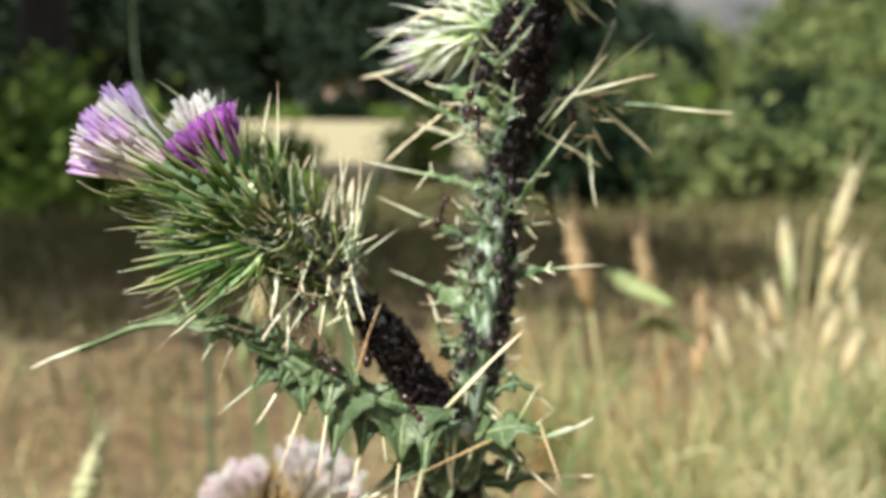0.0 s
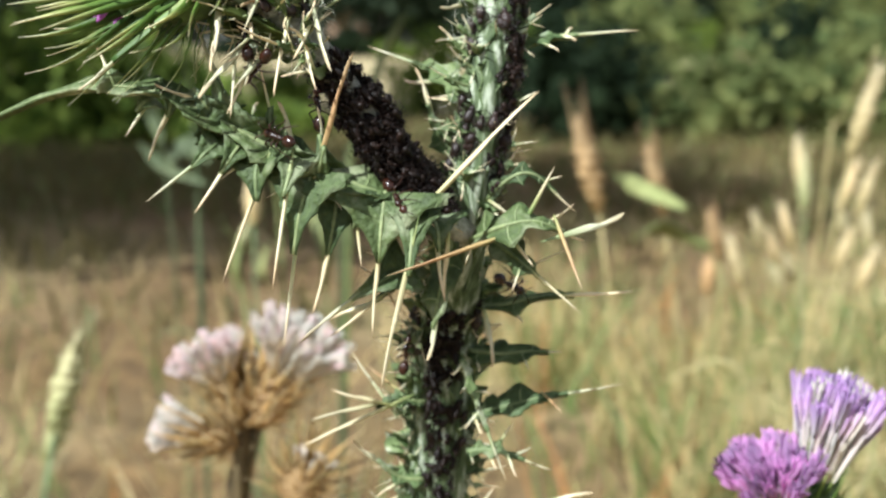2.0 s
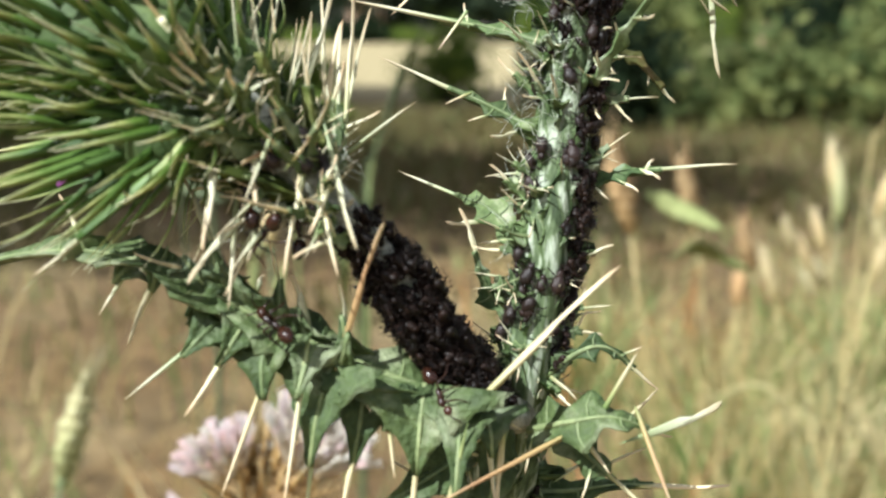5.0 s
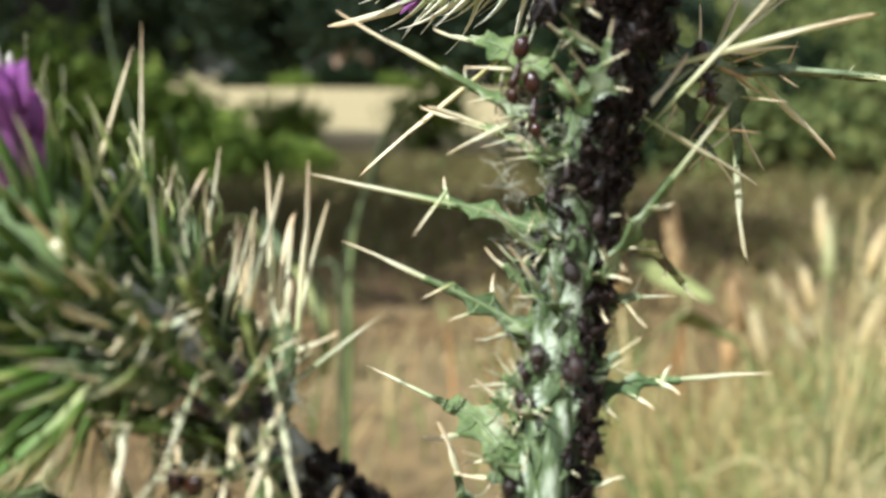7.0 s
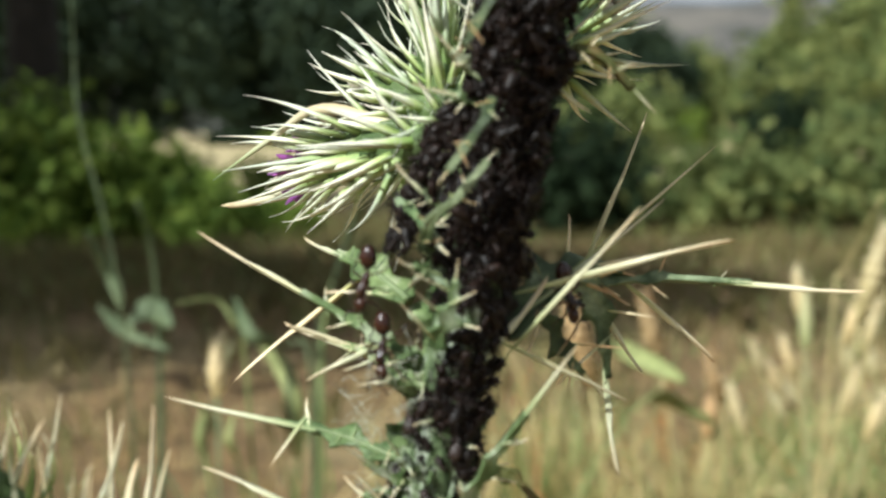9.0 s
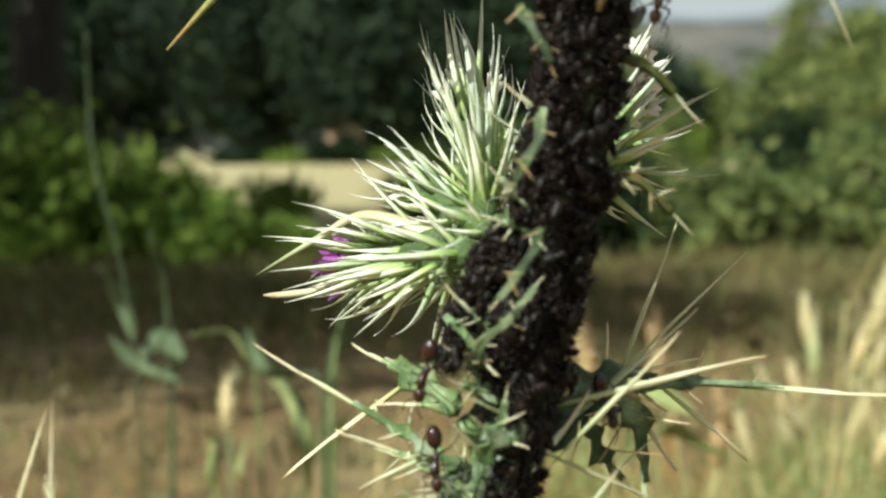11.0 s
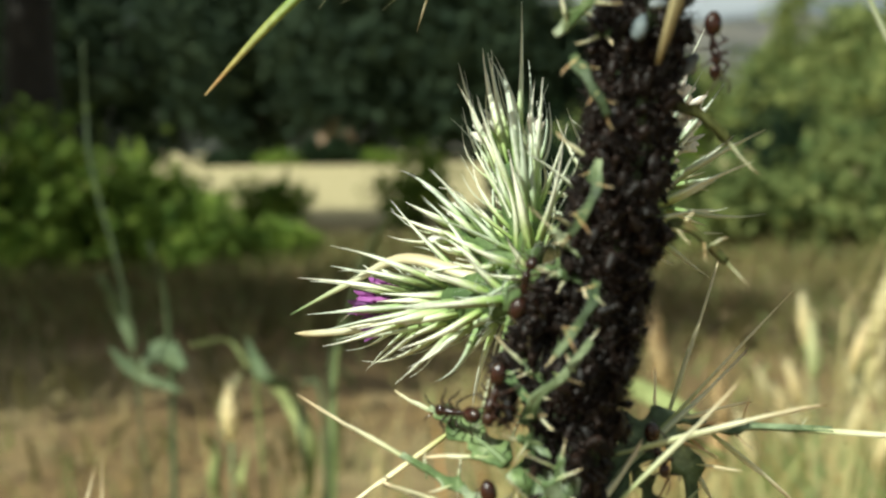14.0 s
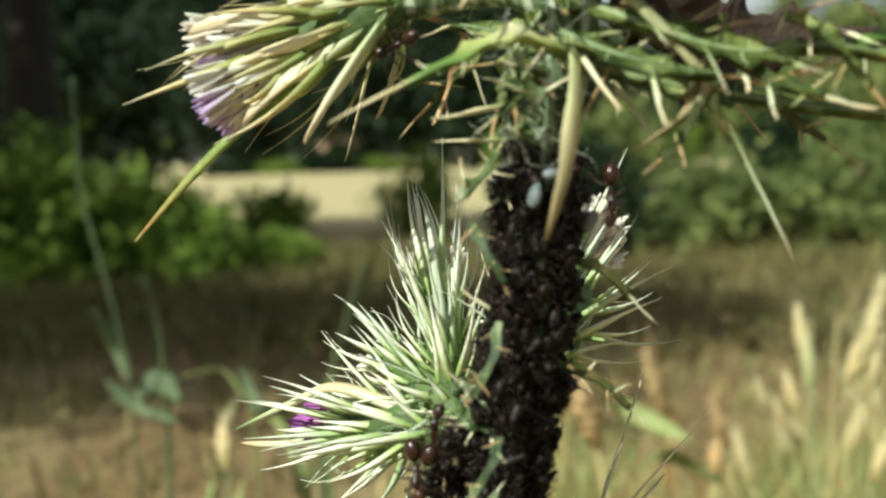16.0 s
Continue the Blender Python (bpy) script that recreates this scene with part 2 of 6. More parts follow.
FOLIAGE_SHADED = surface("foliage_shaded", [(0.3, (0.009, 0.02, 0.009)), (0.7, (0.024, 0.042, 0.017))], 1.0, 14, 0.75, 0.0, glow=0.15, islands=True, vary=0.4, spec=0.15)
# distance in colour: shade painted into the dim greens, haze into the pale ones
FOLIAGE_DIM_SHADE = surface("foliage_dim_shade", [(0.3, (0.018, 0.034, 0.02)), (0.7, (0.045, 0.068, 0.038))], 0.5, 5, 0.75, 0.0, glow=0.2, islands=True, vary=0.4, spec=0.2)
FOLIAGE_HAZED = surface("foliage_hazed", [(0.34, (0.07, 0.105, 0.035)), (0.62, (0.32, 0.37, 0.15))], 1.6, 9, 0.75, 0.0, glow=0.4, islands=True, vary=0.5, spec=0.2)
TILE = surface("roof_tile", [(0.3, (0.3, 0.13, 0.07)), (0.7, (0.46, 0.22, 0.12))], 3, 30, 0.8, 0.3, 0.02)
PLASTER = surface("pink_plaster", [(0.3, (0.5, 0.32, 0.24)), (0.7, (0.62, 0.42, 0.32))], 2, 25, 0.85, 0.2, 0.01)
DARK_WOOD = surface("dark_wood", [(0.3, (0.08, 0.05, 0.03)), (0.7, (0.16, 0.1, 0.06))], 4, 50, 0.7, 0.3, 0.004)
HILL = surface("scrub_hill", [(0.35, (0.05, 0.056, 0.05)), (0.5, (0.09, 0.086, 0.082)), (0.65, (0.17, 0.155, 0.135))], 0.04, 0.35, 0.95, 0.0)


def ground_material():
    """Bare brown earth under straw litter near by, a mown straw-coloured field farther off."""
    m, t, b = nodes_of("earth_and_straw")
    co = t.nodes.new("ShaderNodeTexCoord")
    n1, n2, n3 = (t.nodes.new("ShaderNodeTexNoise") for _ in range(3))
    for n, s in ((n1, 0.9), (n2, 26), (n3, 170)):
        n.inputs["Scale"].default_value, n.inputs["Detail"].default_value = s, 8
        t.links.new(co.outputs["Object"], n.inputs["Vector"])
    earth = ramp(t, [(0.3, (0.08, 0.049, 0.018)), (0.55, (0.18, 0.109, 0.041)), (0.75, (0.32, 0.205, 0.085))])
    straw = ramp(t, [(0.3, (0.34, 0.27, 0.13)), (0.7, (0.53, 0.44, 0.24))])
    t.links.new(n2.outputs[0], earth.inputs[0])
    t.links.new(n2.outputs[0], straw.inputs[0])
    sep = t.nodes.new("ShaderNodeSeparateXYZ")
    t.links.new(co.outputs["Object"], sep.inputs[0])
    far = t.nodes.new("ShaderNodeMapRange")
    far.inputs["From Min"].default_value, far.inputs["From Max"].default_value = 7.6, 10.0
    t.links.new(sep.outputs["Y"], far.inputs["Value"])
    patch = ramp(t, [(0.46, (0, 0, 0)), (0.64, (0.55, 0.55, 0.55))])
    t.links.new(n1.outputs[0], patch.inputs[0])
    top = t.nodes.new("ShaderNodeMath")
    top.operation = "MAXIMUM"
    t.links.new(far.outputs[0], top.inputs[0])
    t.links.new(patch.outputs[0], top.inputs[1])
    col = mixed(t, "MIX", top.outputs[0], earth.outputs[0], straw.outputs[0])
    t.links.new(col, b.inputs["Base Color"])
    b.inputs["Roughness"].default_value = 0.95
    bp = t.nodes.new("ShaderNodeBump")
    bp.inputs["Strength"].default_value, bp.inputs["Distance"].default_value = 0.6, 0.01
    t.links.new(n3.outputs[0], bp.inputs["Height"])
    t.links.new(bp.outputs[0], b.inputs["Normal"])
    return m


GROUND = ground_material()


# ---- making parts ----
def mesh_of(name, bm, material, smooth=True):
    me = bpy.data.meshes.new(name)
    bm.to_mesh(me)
    bm.free()
    me.materials.append(material)
    if smooth:
        me.polygons.foreach_set("use_smooth", [True] * len(me.polygons))
    return me


def part(name, bm, material, parent=None, label="", smooth=True):
    ob = new(name, mesh_of(name, bm, material, smooth))
    ob.parent = parent
    return tagged(ob, label)


def sheet(name, verts, faces, material, parent=None, smooth=True):
    me = bpy.data.meshes.new(name)
    me.from_pydata(verts, [], faces)
    me.materials.append(material)
    if smooth:
        me.polygons.foreach_set("use_smooth", [True] * len(me.polygons))
    ob = new(name, me)
    ob.parent = parent
    return ob


def thing(name, at, label, category, group="", kind=""):
    ob = new(name)
    ob.empty_display_size = 0.01
    ob.matrix_basis = at if isinstance(at, Matrix) else Matrix.Translation(at)
    return tagged(ob, label, category, group, kind)


def smoothed(points, n):
    """n + 1 points along a smooth curve through the given ones."""
    p = [Vector(q) for q in points]
    if len(p) == 2:
        return [p[0].lerp(p[1], i / n) for i in range(n + 1)]
    p = [2 * p[0] - p[1], *p, 2 * p[-1] - p[-2]]
    out = []
    for i in range(n + 1):
        s = i / n * (len(p) - 3)
        k = min(int(s), len(p) - 4)
        u, (a, b, c, d) = s - k, p[k : k + 4]
        out.append(0.5 * (2 * b + (c - a) * u + (2 * a - 5 * b + 4 * c - d) * u * u + (3 * b - 3 * c + d - a) * u ** 3))
    return out


def tube(bm, points, radii, n=12, sides=8, wobble=0.0, flat=1.0):
    """A closed, tapered tube along a smooth curve."""
    line = smoothed(points, n)
    rad = np.interp(np.linspace(0, 1, n + 1), np.linspace(0, 1, len(radii)), radii)
    side, rings = None, []
    for i, c in enumerate(line):
        d = (line[min(i + 1, n)] - line[max(i - 1, 0)]).normalized()
        if side is None:
            side = d.orthogonal().normalized()
        side = (side - d * side.dot(d)).normalized()
        up = d.cross(side)
        ring = []
        for k in range(sides):
            a = 2 * math.pi * k / sides
            r = rad[i] * (1 + wobble * (noise.noise(c * 300 + Vector((k, 0, 0))) if wobble else 0))
            ring.append(bm.verts.new(c + side * math.cos(a) * r + up * math.sin(a) * r * flat))
        rings.append(ring)
    for r0, r1 in zip(rings, rings[1:]):
        for k in range(sides):
            bm.faces.new((r0[k], r0[(k + 1) % sides], r1[(k + 1) % sides], r1[k]))
    bm.faces.new(rings[0][::-1])
    bm.faces.new(rings[-1])
    return bm


def ellipsoid(bm, centre, radii, axis=(0, 0, 1), u=10, v=7, taper=0.0):
    """An egg with its long axis along axis; taper narrows its far end."""
    m = Vector(axis).to_track_quat("Z", "Y").to_matrix().to_4x4()
    made = bmesh.ops.create_uvsphere(bm, u_segments=u, v_segments=v, radius=1)["verts"]
    for w in made:
        k = 1 - taper * w.co.z
        w.co = Vector(centre) + m @ Vector((w.co.x * radii[0] * k, w.co.y * radii[1] * k, w.co.z * radii[2]))
    return bm


def between(base, tip, width, roll=0.0, depth=None):
    """The pose that lays a unit piece (along z, 1 long) from base to tip."""
    d = Vector(tip) - Vector(base)
    q = d.to_track_quat("Z", "Y").to_matrix().to_4x4()
    return Matrix.Translation(base) @ q @ Matrix.Rotation(roll, 4, "Z") @ Matrix.Diagonal((width, depth or width, d.length, 1))


def unit_spines():
    """Slender cones with a slight bend, 1 long and 1 wide at the foot."""
    out = []
    for k in range(5):
        bm = bmesh.new()
        bend = (0.0, 0.5, -0.6, 1.0, -1.2)[k]
        tube(bm, [(0, 0, 0), (bend, 0.2 * bend, 0.5), (0, 0, 1)], [0.5, 0.42, 0.36, 0.26, 0.05], 8, 6)
        out.append(bm)
    return out


SPINES = [mesh_of("spine", bm, SPINE) for bm in unit_spines()]
SPINES_PALE = [mesh_of("spine", bm, SPINE_PALE) for bm in unit_spines()]
SPINES_RED = [mesh_of("spine", bm, SPINE_RED) for bm in unit_spines()]


def unit_bracts(material):
    """Narrow keeled blades that end in a spine, curved outward, 1 long and 1 wide."""
    out = []
    for k in range(4):
        bm = bmesh.new()
        curl, rows = (0.3, 0.9, -0.5, 1.5)[k], []
        for i in range(9):
            s = i / 8
            w = 0.5 * (0.8 + 0.8 * s if s < 0.2 else 0.96 * (1 - (s - 0.2) / 0.8) ** 1.12) + 0.025
            y = curl * math.sin(math.pi * s) * (0.6 + 0.4 * s)
            rows.append([bm.verts.new((x * w, y + (0.22 * w if x == 0 else 0) - off, s)) for x, off in ((-1, 0), (0, 0), (1, 0), (0, 0.34 * w + 0.03))])
        for a, b in zip(rows, rows[1:]):
            for j in range(4):
                bm.faces.new((a[j], a[(j + 1) % 4], b[(j + 1) % 4], b[j]))
        bm.faces.new(rows[0][::-1])
        bm.faces.new(rows[-1])
        out.append(mesh_of("bract", bm, material))
    return out


BRACTS = {m.name: unit_bracts(m) for m in (BRACT, BRACT_PALE, BRACT_DRY, BRACT_GOLD)}


def unit_floret(material):
    """A thin tube that splits into pointed lobes at the top, 1 long."""
    bm = bmesh.new()
    tube(bm, [(0, 0, 0), (0.3, 0, 0.5), (0, 0, 0.8)], [0.22, 0.2, 0.34], 5, 5)
    for k in range(4):
        a = k * math.pi / 2
        c, s = math.cos(a), math.sin(a)
        tube(bm, [(0.2 * c, 0.2 * s, 0.76), (0.7 * c, 0.7 * s, 0.9), (1.0 * c, 1.0 * s, 1.0)], [0.2, 0.15, 0.03], 3, 4)
    return mesh_of("floret", bm, material)


FLORETS = {m.name: unit_floret(m) for m in (PURPLE, MAUVE, LILAC, WHITE, PINKISH)}


def spine(base, tip, width, parent, red=False, rng=random, pale=False):
    kind = SPINES_RED if red else SPINES_PALE if pale or rng.random() < 0.45 else SPINES
    ob = new("spine", kind[rng.randrange(5)])
    ob.parent = parent
    ob.matrix_basis = between(base, tip, width, rng.uniform(0, 6.28))
    return ob


def mm(x, y, z):
    """Millimetres about the thistle's fork, in the thistle's own space (its foot is on the ground)."""
    return Vector((x, y, z + 555)) / 1000


def leaf(parent, line, width, lobes, face, spines=5.0, tip=0.0, material=LEAF, seed=1, name="leaf", label="", thick=0.35, red=0.0, curl=0.35, thorn=0.00036):
    """A spiny lobed blade along a line of points (mm). width: half its breadth in mm; face: the way its upper side looks; spines: their mean
    length; tip: the length of the end spine."""
    rng = random.Random(seed)
    n = lobes * 8
    pts = smoothed([mm(*p) for p in line], n)
    bm, rows, face = bmesh.new(), [], Vector(face).normalized()
    apex, veins, ribs = [], [], []
    for i, c in enumerate(pts):
        s = i / n
        d = (pts[min(i + 1, n)] - pts[max(i - 1, 0)]).normalized()
        side = d.cross(face).normalized()
        up = side.cross(d)
        shape = (0.55 + 0.9 * s if s < 0.4 else 0.91 * (1 - (s - 0.4) / 0.6) ** 1.05) * width / 1000
        row = []
        for sg in (-1, 1):
            ph = (s * lobes + (0.25 if sg > 0 else 0.0)) % 1
            low = 0.45 if width >= 2.4 else 0.25
            lobe = low + (1 - low) * (1 - abs(2 * ph - 1)) ** 1.4
            w = max(shape * lobe * rng.uniform(0.85, 1.15), 0.0003)
            lift = curl * w * (0.6 + 0.4 * math.sin(9 * s + sg)) + w * (0.8 if width > 2.5 else 0.3) * noise.noise(c * 190 + Vector((sg, seed, 0)))
            e = c + side * sg * w + up * lift + d * 0.25 * w
            h = c + side * sg * w * 0.5 + up * lift * 0.3
            row.append((h, e))
            if abs(ph - 0.5) < 0.063 and 0.06 < s < 0.97:
                apex.append((e, side * sg, d, up, w))
                veins.append((c, h, e, up))
        cross = [row[0][1], row[0][0], c, row[1][0], row[1][1]]
        t = thick / 1000
        ribs.append(c + up * t * 0.5)
        rows.append([bm.verts.new(q + up * t * 0.5) for q in cross] + [bm.verts.new(q - up * t * (0.5 if j != 2 else 2.2)) for j, q in reversed(list(enumerate(cross)))])
    for a, b in zip(rows, rows[1:]):
        for j in range(10):
            bm.faces.new((a[j], a[(j + 1) % 10], b[(j + 1) % 10], b[j]))
    bm.faces.new(rows[0][::-1])
    bm.faces.new(rows[-1])
    ob = part(name, bm, material, parent, label)
    if width > 1.8 and material not in (LEAF_SHADED, LEAF_MOTTLED_SHADE, LEAF_MAROON):
        bm = tube(bmesh.new(), ribs[:: max(1, n // 8)], [0.0003 + 0.00004 * width, 0.00022, 0.0001], n, 6)
        part("midrib", bm, VEIN, ob)
        bm = bmesh.new()
        for c, h, e, up in veins:
            o = up * (thick * 0.5 / 1000)
            tube(bm, [c + o, h + o, e + o * 0.5], [0.00016, 0.00012, 0.00008], 4, 5)
        if veins:
            tagged(part("vein_net", bm, VEIN, ob), kind="stuff")
    for e, sd, d, up, w in apex:
        if not spines or rng.random() < (0.6 if width > 1.8 else 0.3):
            continue
        ln = spines / 1000 * rng.uniform(0.6, 1.8)
        way = (sd + d * rng.uniform(0.3, 0.9) + up * rng.uniform(-0.2, 0.6)).normalized()
        spine(e - way * 0.0006, e + way * ln, thorn * 0.8 + 0.00003 * spines, ob, rng.random() < red, rng, material is WING)
    if tip:
        d = (pts[-1] - pts[-3]).normalized()
        spine(pts[-1] - d * 0.001, pts[-1] + d * tip / 1000, thorn + 0.00002 * tip, ob, rng.random() < red, rng, material is WING)
    return ob


def head(parent, base, crown, radius, bracts, length, bract=BRACT, tuft=((PURPLE, 60),), spread=(78, 12), body=BODY_GREEN, seed=1, label="", width=0.95, tuft_length=11, open_angle=24, lean=0.0, floret=1.1, jitter=16):
    """A thistle head from its base to the rim of its cup (mm): an egg-shaped cup under spirals of spiny bracts, with a tuft of florets."""
    rng = random.Random(seed)
    a, b = mm(*base), mm(*crown)
    axis = (b - a).normalized()
    q = axis.to_track_quat("Z", "Y").to_matrix()
    h = (b - a).length
    bm = bmesh.new()
    r = radius / 1000
    tube(bm, [a, a + axis * h * 0.25, a + axis * h * 0.55, b - axis * 0.0004], [r * 0.35, r, r * 1.05, r * 0.72], 10, 14)
    cup = part("flower_head", bm, body, parent, label)
    for k in range(bracts):
        s = (k + 0.5) / bracts
        ang = k * 2.39996 + rng.uniform(-0.2, 0.2)
        out = q @ Vector((math.cos(ang), math.sin(ang), 0))
        rr = r * float(np.interp(s, [0, 0.25, 0.55, 1], [0.4, 0.95, 1.0, 0.7]))
        foot = a + axis * h * (0.05 + 0.92 * s) + out * rr * 0.9
        tilt = radians(spread[0] + (spread[1] - spread[0]) * s ** 0.7 + rng.uniform(-jitter, jitter))
        way = (axis * math.cos(tilt) + out * math.sin(tilt)).normalized()
        way = (way + Vector((0, 0, lean))).normalized()
        ln = length / 1000 * rng.uniform(0.6, 1.3) * (0.75 + 0.35 * s)
        m = Matrix.Translation(foot)
        x = out.cross(way).normalized()
        y = way.cross(x)
        wd = width / 1000 * rng.uniform(0.8, 1.2)
        rot = Matrix((x, y, way)).transposed().to_4x4()
        ob = new("bract", BRACTS[bract.name][rng.randrange(4)])
        ob.parent = cup
        ob.matrix_basis = m @ rot @ Matrix.Diagonal((wd, wd, ln, 1))
    for mat_, count in tuft:
        for k in range(count):
            ang, sp = rng.uniform(0, 6.283), rng.random() ** 0.5
            out = q @ Vector((math.cos(ang), math.sin(ang), 0))
            foot = b - axis * 0.002 + out * r * 0.6 * sp
            tilt = radians(open_angle) * sp + rng.uniform(-0.06, 0.06)
            way = axis * math.cos(tilt) + out * math.sin(tilt)
            ob = new("floret", FLORETS[mat_.name])
            ob.parent = cup
            ob.matrix_basis = between(foot, foot + way * tuft_length / 1000 * rng.uniform(0.8, 1.15), floret / 1000, rng.uniform(0, 6.28))
    return cup


# ---- the setting ----
def ground():
    verts, faces, rings, k = [], [], [0.0], 64
    while rings[-1] < 1500:
        rings.append(max(rings[-1] * 1.22, 0.18))
    for r in rings:
        for j in range(k):
            a = 2 * math.pi * j / k
            x, y = r * math.cos(a), r * math.sin(a)
            z = 0.025 * noise.noise(Vector((x * 1.4, y * 1.4, 0))) + 0.05 * noise.noise(Vector((x * 0.3, y * 0.3, 3)))
            verts.append((x, y, z * min(1, 40 / (r + 1e-3))))
    for i in range(len(rings) - 1):
        for j in range(k):
            faces.append((i * k + j, (i + 1) * k + j, (i + 1) * k + (j + 1) % k, i * k + (j + 1) % k))
    ob = sheet("ground", verts, faces, GROUND)
    return tagged(ob, "brown earth and straw-coloured dry field ground", "ground", kind="structure")


ground()


def hill():
    """A long scrub-covered ridge behind the trees."""
    verts, faces, n, m = [], [], 90, 10
    for i in range(n + 1):
        x = -420 + 900 * i / n
        top = 43 + 8 * noise.noise(Vector((x * 0.009, 2.2, 0))) + 3 * noise.noise(Vector((x * 0.04, 5, 0))) - 0.028 * max(x - 60, 0)
        for j in range(m + 1):
            s = j / m
            z = top * math.sin(s * math.pi / 2) ** 1.2 + 1.5 * noise.noise(Vector((x * 0.03, s * 6, 1))) * s - 0.5
            verts.append((x, 230 + 130 * s, z))
    for i in range(n):
        for j in range(m):
            a = i * (m + 1) + j
            faces.append((a, a + m + 1, a + m + 2, a + 1))
    tagged(sheet("backdrop_hill", verts, faces, HILL), "hazy brown scrub-covered hill behind the trees", "hill", kind="structure")


hill()


def leaf_cloud(clumps, per, size, spread, seed):
    """Small bent leaves in clumps: verts and faces."""
    rng = np.random.default_rng(seed)
    n = len(clumps) * per
    c = np.repeat(np.asarray(clumps, float), per, 0) + rng.normal(0, 1, (n, 3)) * spread
    d = rng.normal(0, 1, (n, 3))
    d /= np.linalg.norm(d, axis=1, keepdims=True)
    e = np.cross(d, rng.normal(0, 1, (n, 3)))
    e /= np.linalg.norm(e, axis=1, keepdims=True) + 1e-9
    s = size * rng.uniform(0.6, 1.4, (n, 1))
    f = np.cross(d, e)
    v = np.stack([c - d * s, c + e * s * 0.45 + f * s * 0.12, c + d * s, c - e * s * 0.45 + f * s * 0.12], 1).reshape(-1, 3)
    q = np.arange(n)[:, None] * 4
    return v.tolist(), np.concatenate([q + [0, 1, 2], q + [0, 2, 3]], 0).tolist()


def crown_points(centre, radii, n, seed, gaps=0.25):
    rng = random.Random(seed)
    out = []
    while len(out) < n:
        p = Vector((rng.uniform(-1, 1), rng.uniform(-1, 1), rng.uniform(-1, 1)))
        if 0.25 < p.length < 1 and noise.noise(p * 2.3 + Vector((seed, 0, 0))) > gaps - 0.45:
            out.append((centre[0] + p.x * radii[0], centre[1] + p.y * radii[1], centre[2] + p.z * radii[2]))
    return out


def tree(x, y, height, girth, centre, radii, clumps, per, size, spread, material, seed, label, name="tree", category="tree", group="", lean=0.0):
    """A tapered trunk that forks into limbs, and a crown of many small leaves in clumps."""
    rng = random.Random(seed)
    ob = thing(name, (x, y, 0), label, category, group)
    bm = bmesh.new()
    top = Vector((lean * height, 0, height))
    knee = Vector((lean * height * 0.35 + rng.uniform(-0.1, 0.1), 0, height * 0.5))
    tube(bm, [(0, 0, -0.05), knee, top], [girth * 1.25, girth, girth * 0.75, girth * 0.35], 14, 10)
    part("trunk", bm, BARK, ob)
    pts = crown_points(centre, radii, clumps, seed)
    for k in range(6):
        bm = bmesh.new()
        e = Vector(pts[rng.randrange(len(pts))])
        s = top.lerp(knee, rng.uniform(0.0, 0.5))
        tube(bm, [s, s.lerp(e, 0.5) + Vector((0, 0, rng.uniform(0.0, 0.25))), e], [girth * 0.42, girth * 0.25, girth * 0.07], 8, 7)
        part("limb", bm, BARK, ob)
    v, f = leaf_cloud(pts, per, size, spread, seed)
    tagged(sheet("crown", v, f, material, ob, False), kind="stuff")
    return ob


def shrub(x, y, radii, clumps, per, size, spread, material, seed, label, group="", name="shrub"):
    rng = random.Random(seed)
    ob = thing(name, (x, y, 0), label, "shrub", group)
    pts = [(x, y, z * rng.uniform(0.75, 1.3)) for x, y, z in crown_points((0, 0, radii[2] * 0.95), radii, clumps, seed, 0.32)]
    for k in range(5):
        bm = bmesh.new()
        e = Vector(pts[rng.randrange(len(pts))])
        tube(bm, [(0.05 * k - 0.1, 0, -0.03), e * 0.5 + Vector((0, 0, 0.1)), e], [0.022, 0.015, 0.005], 6, 6)
        part("branch", bm, BARK, ob)
    v, f = leaf_cloud(pts, per, size, spread, seed)
    tagged(sheet("leaves", v, f, material, ob, False), kind="stuff")
    return ob


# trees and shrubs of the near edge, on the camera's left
tree(-2.3, 6.0, 3.0, 0.15, (0.3, 1.2, 3.6), (2.6, 1.6, 1.2), 280, 40, 0.07, 0.22, FOLIAGE_SHADED, 3, "dark-trunked tree with a broad shady crown", group="shade trees", lean=0.04)
tree(-3.7, 6.4, 3.0, 0.17, (0.2, 0.8, 3.6), (2.2, 1.6, 1.2), 240, 40, 0.07, 0.22, FOLIAGE_SHADED, 4, "dark-trunked tree at the field edge", group="shade trees", lean=-0.03)
# two more trees out of view, added for the shade they cast
tree(-3.4, 1.42, 3.0, 0.16, (0.05, 0.3, 3.1), (2.35, 1.1, 0.9), 330, 38, 0.07, 0.22, FOLIAGE_SHADED, 5, "unseen broad tree added to shade the earth behind the grass", group="shade trees")
tree(-5.2, 3.7, 3.0, 0.16, (0.75, 0.25, 3.6), (0.9, 0.8, 0.9), 70, 38, 0.07, 0.2, FOLIAGE_SHADED, 6, "unseen broad tree added to shade the trunk and shrubs", group="shade trees")
for k, (x, y, rx, rz) in enumerate(((-2.25, 5.45, 0.4, 0.4), (-1.75, 5.6, 0.34, 0.3), (-1.34, 5.7, 0.24, 0.14), (-2.8, 5.6, 0.5, 0.42), (-0.98, 6.1, 0.2, 0.07))):
    shrub(x, y, (rx, 0.36, rz), 46, 34, 0.05, min(0.085, 0.03 + rz * 0.2), FOLIAGE, 20 + k, "sunlit leafy green shrub under the trees", "shrubs")
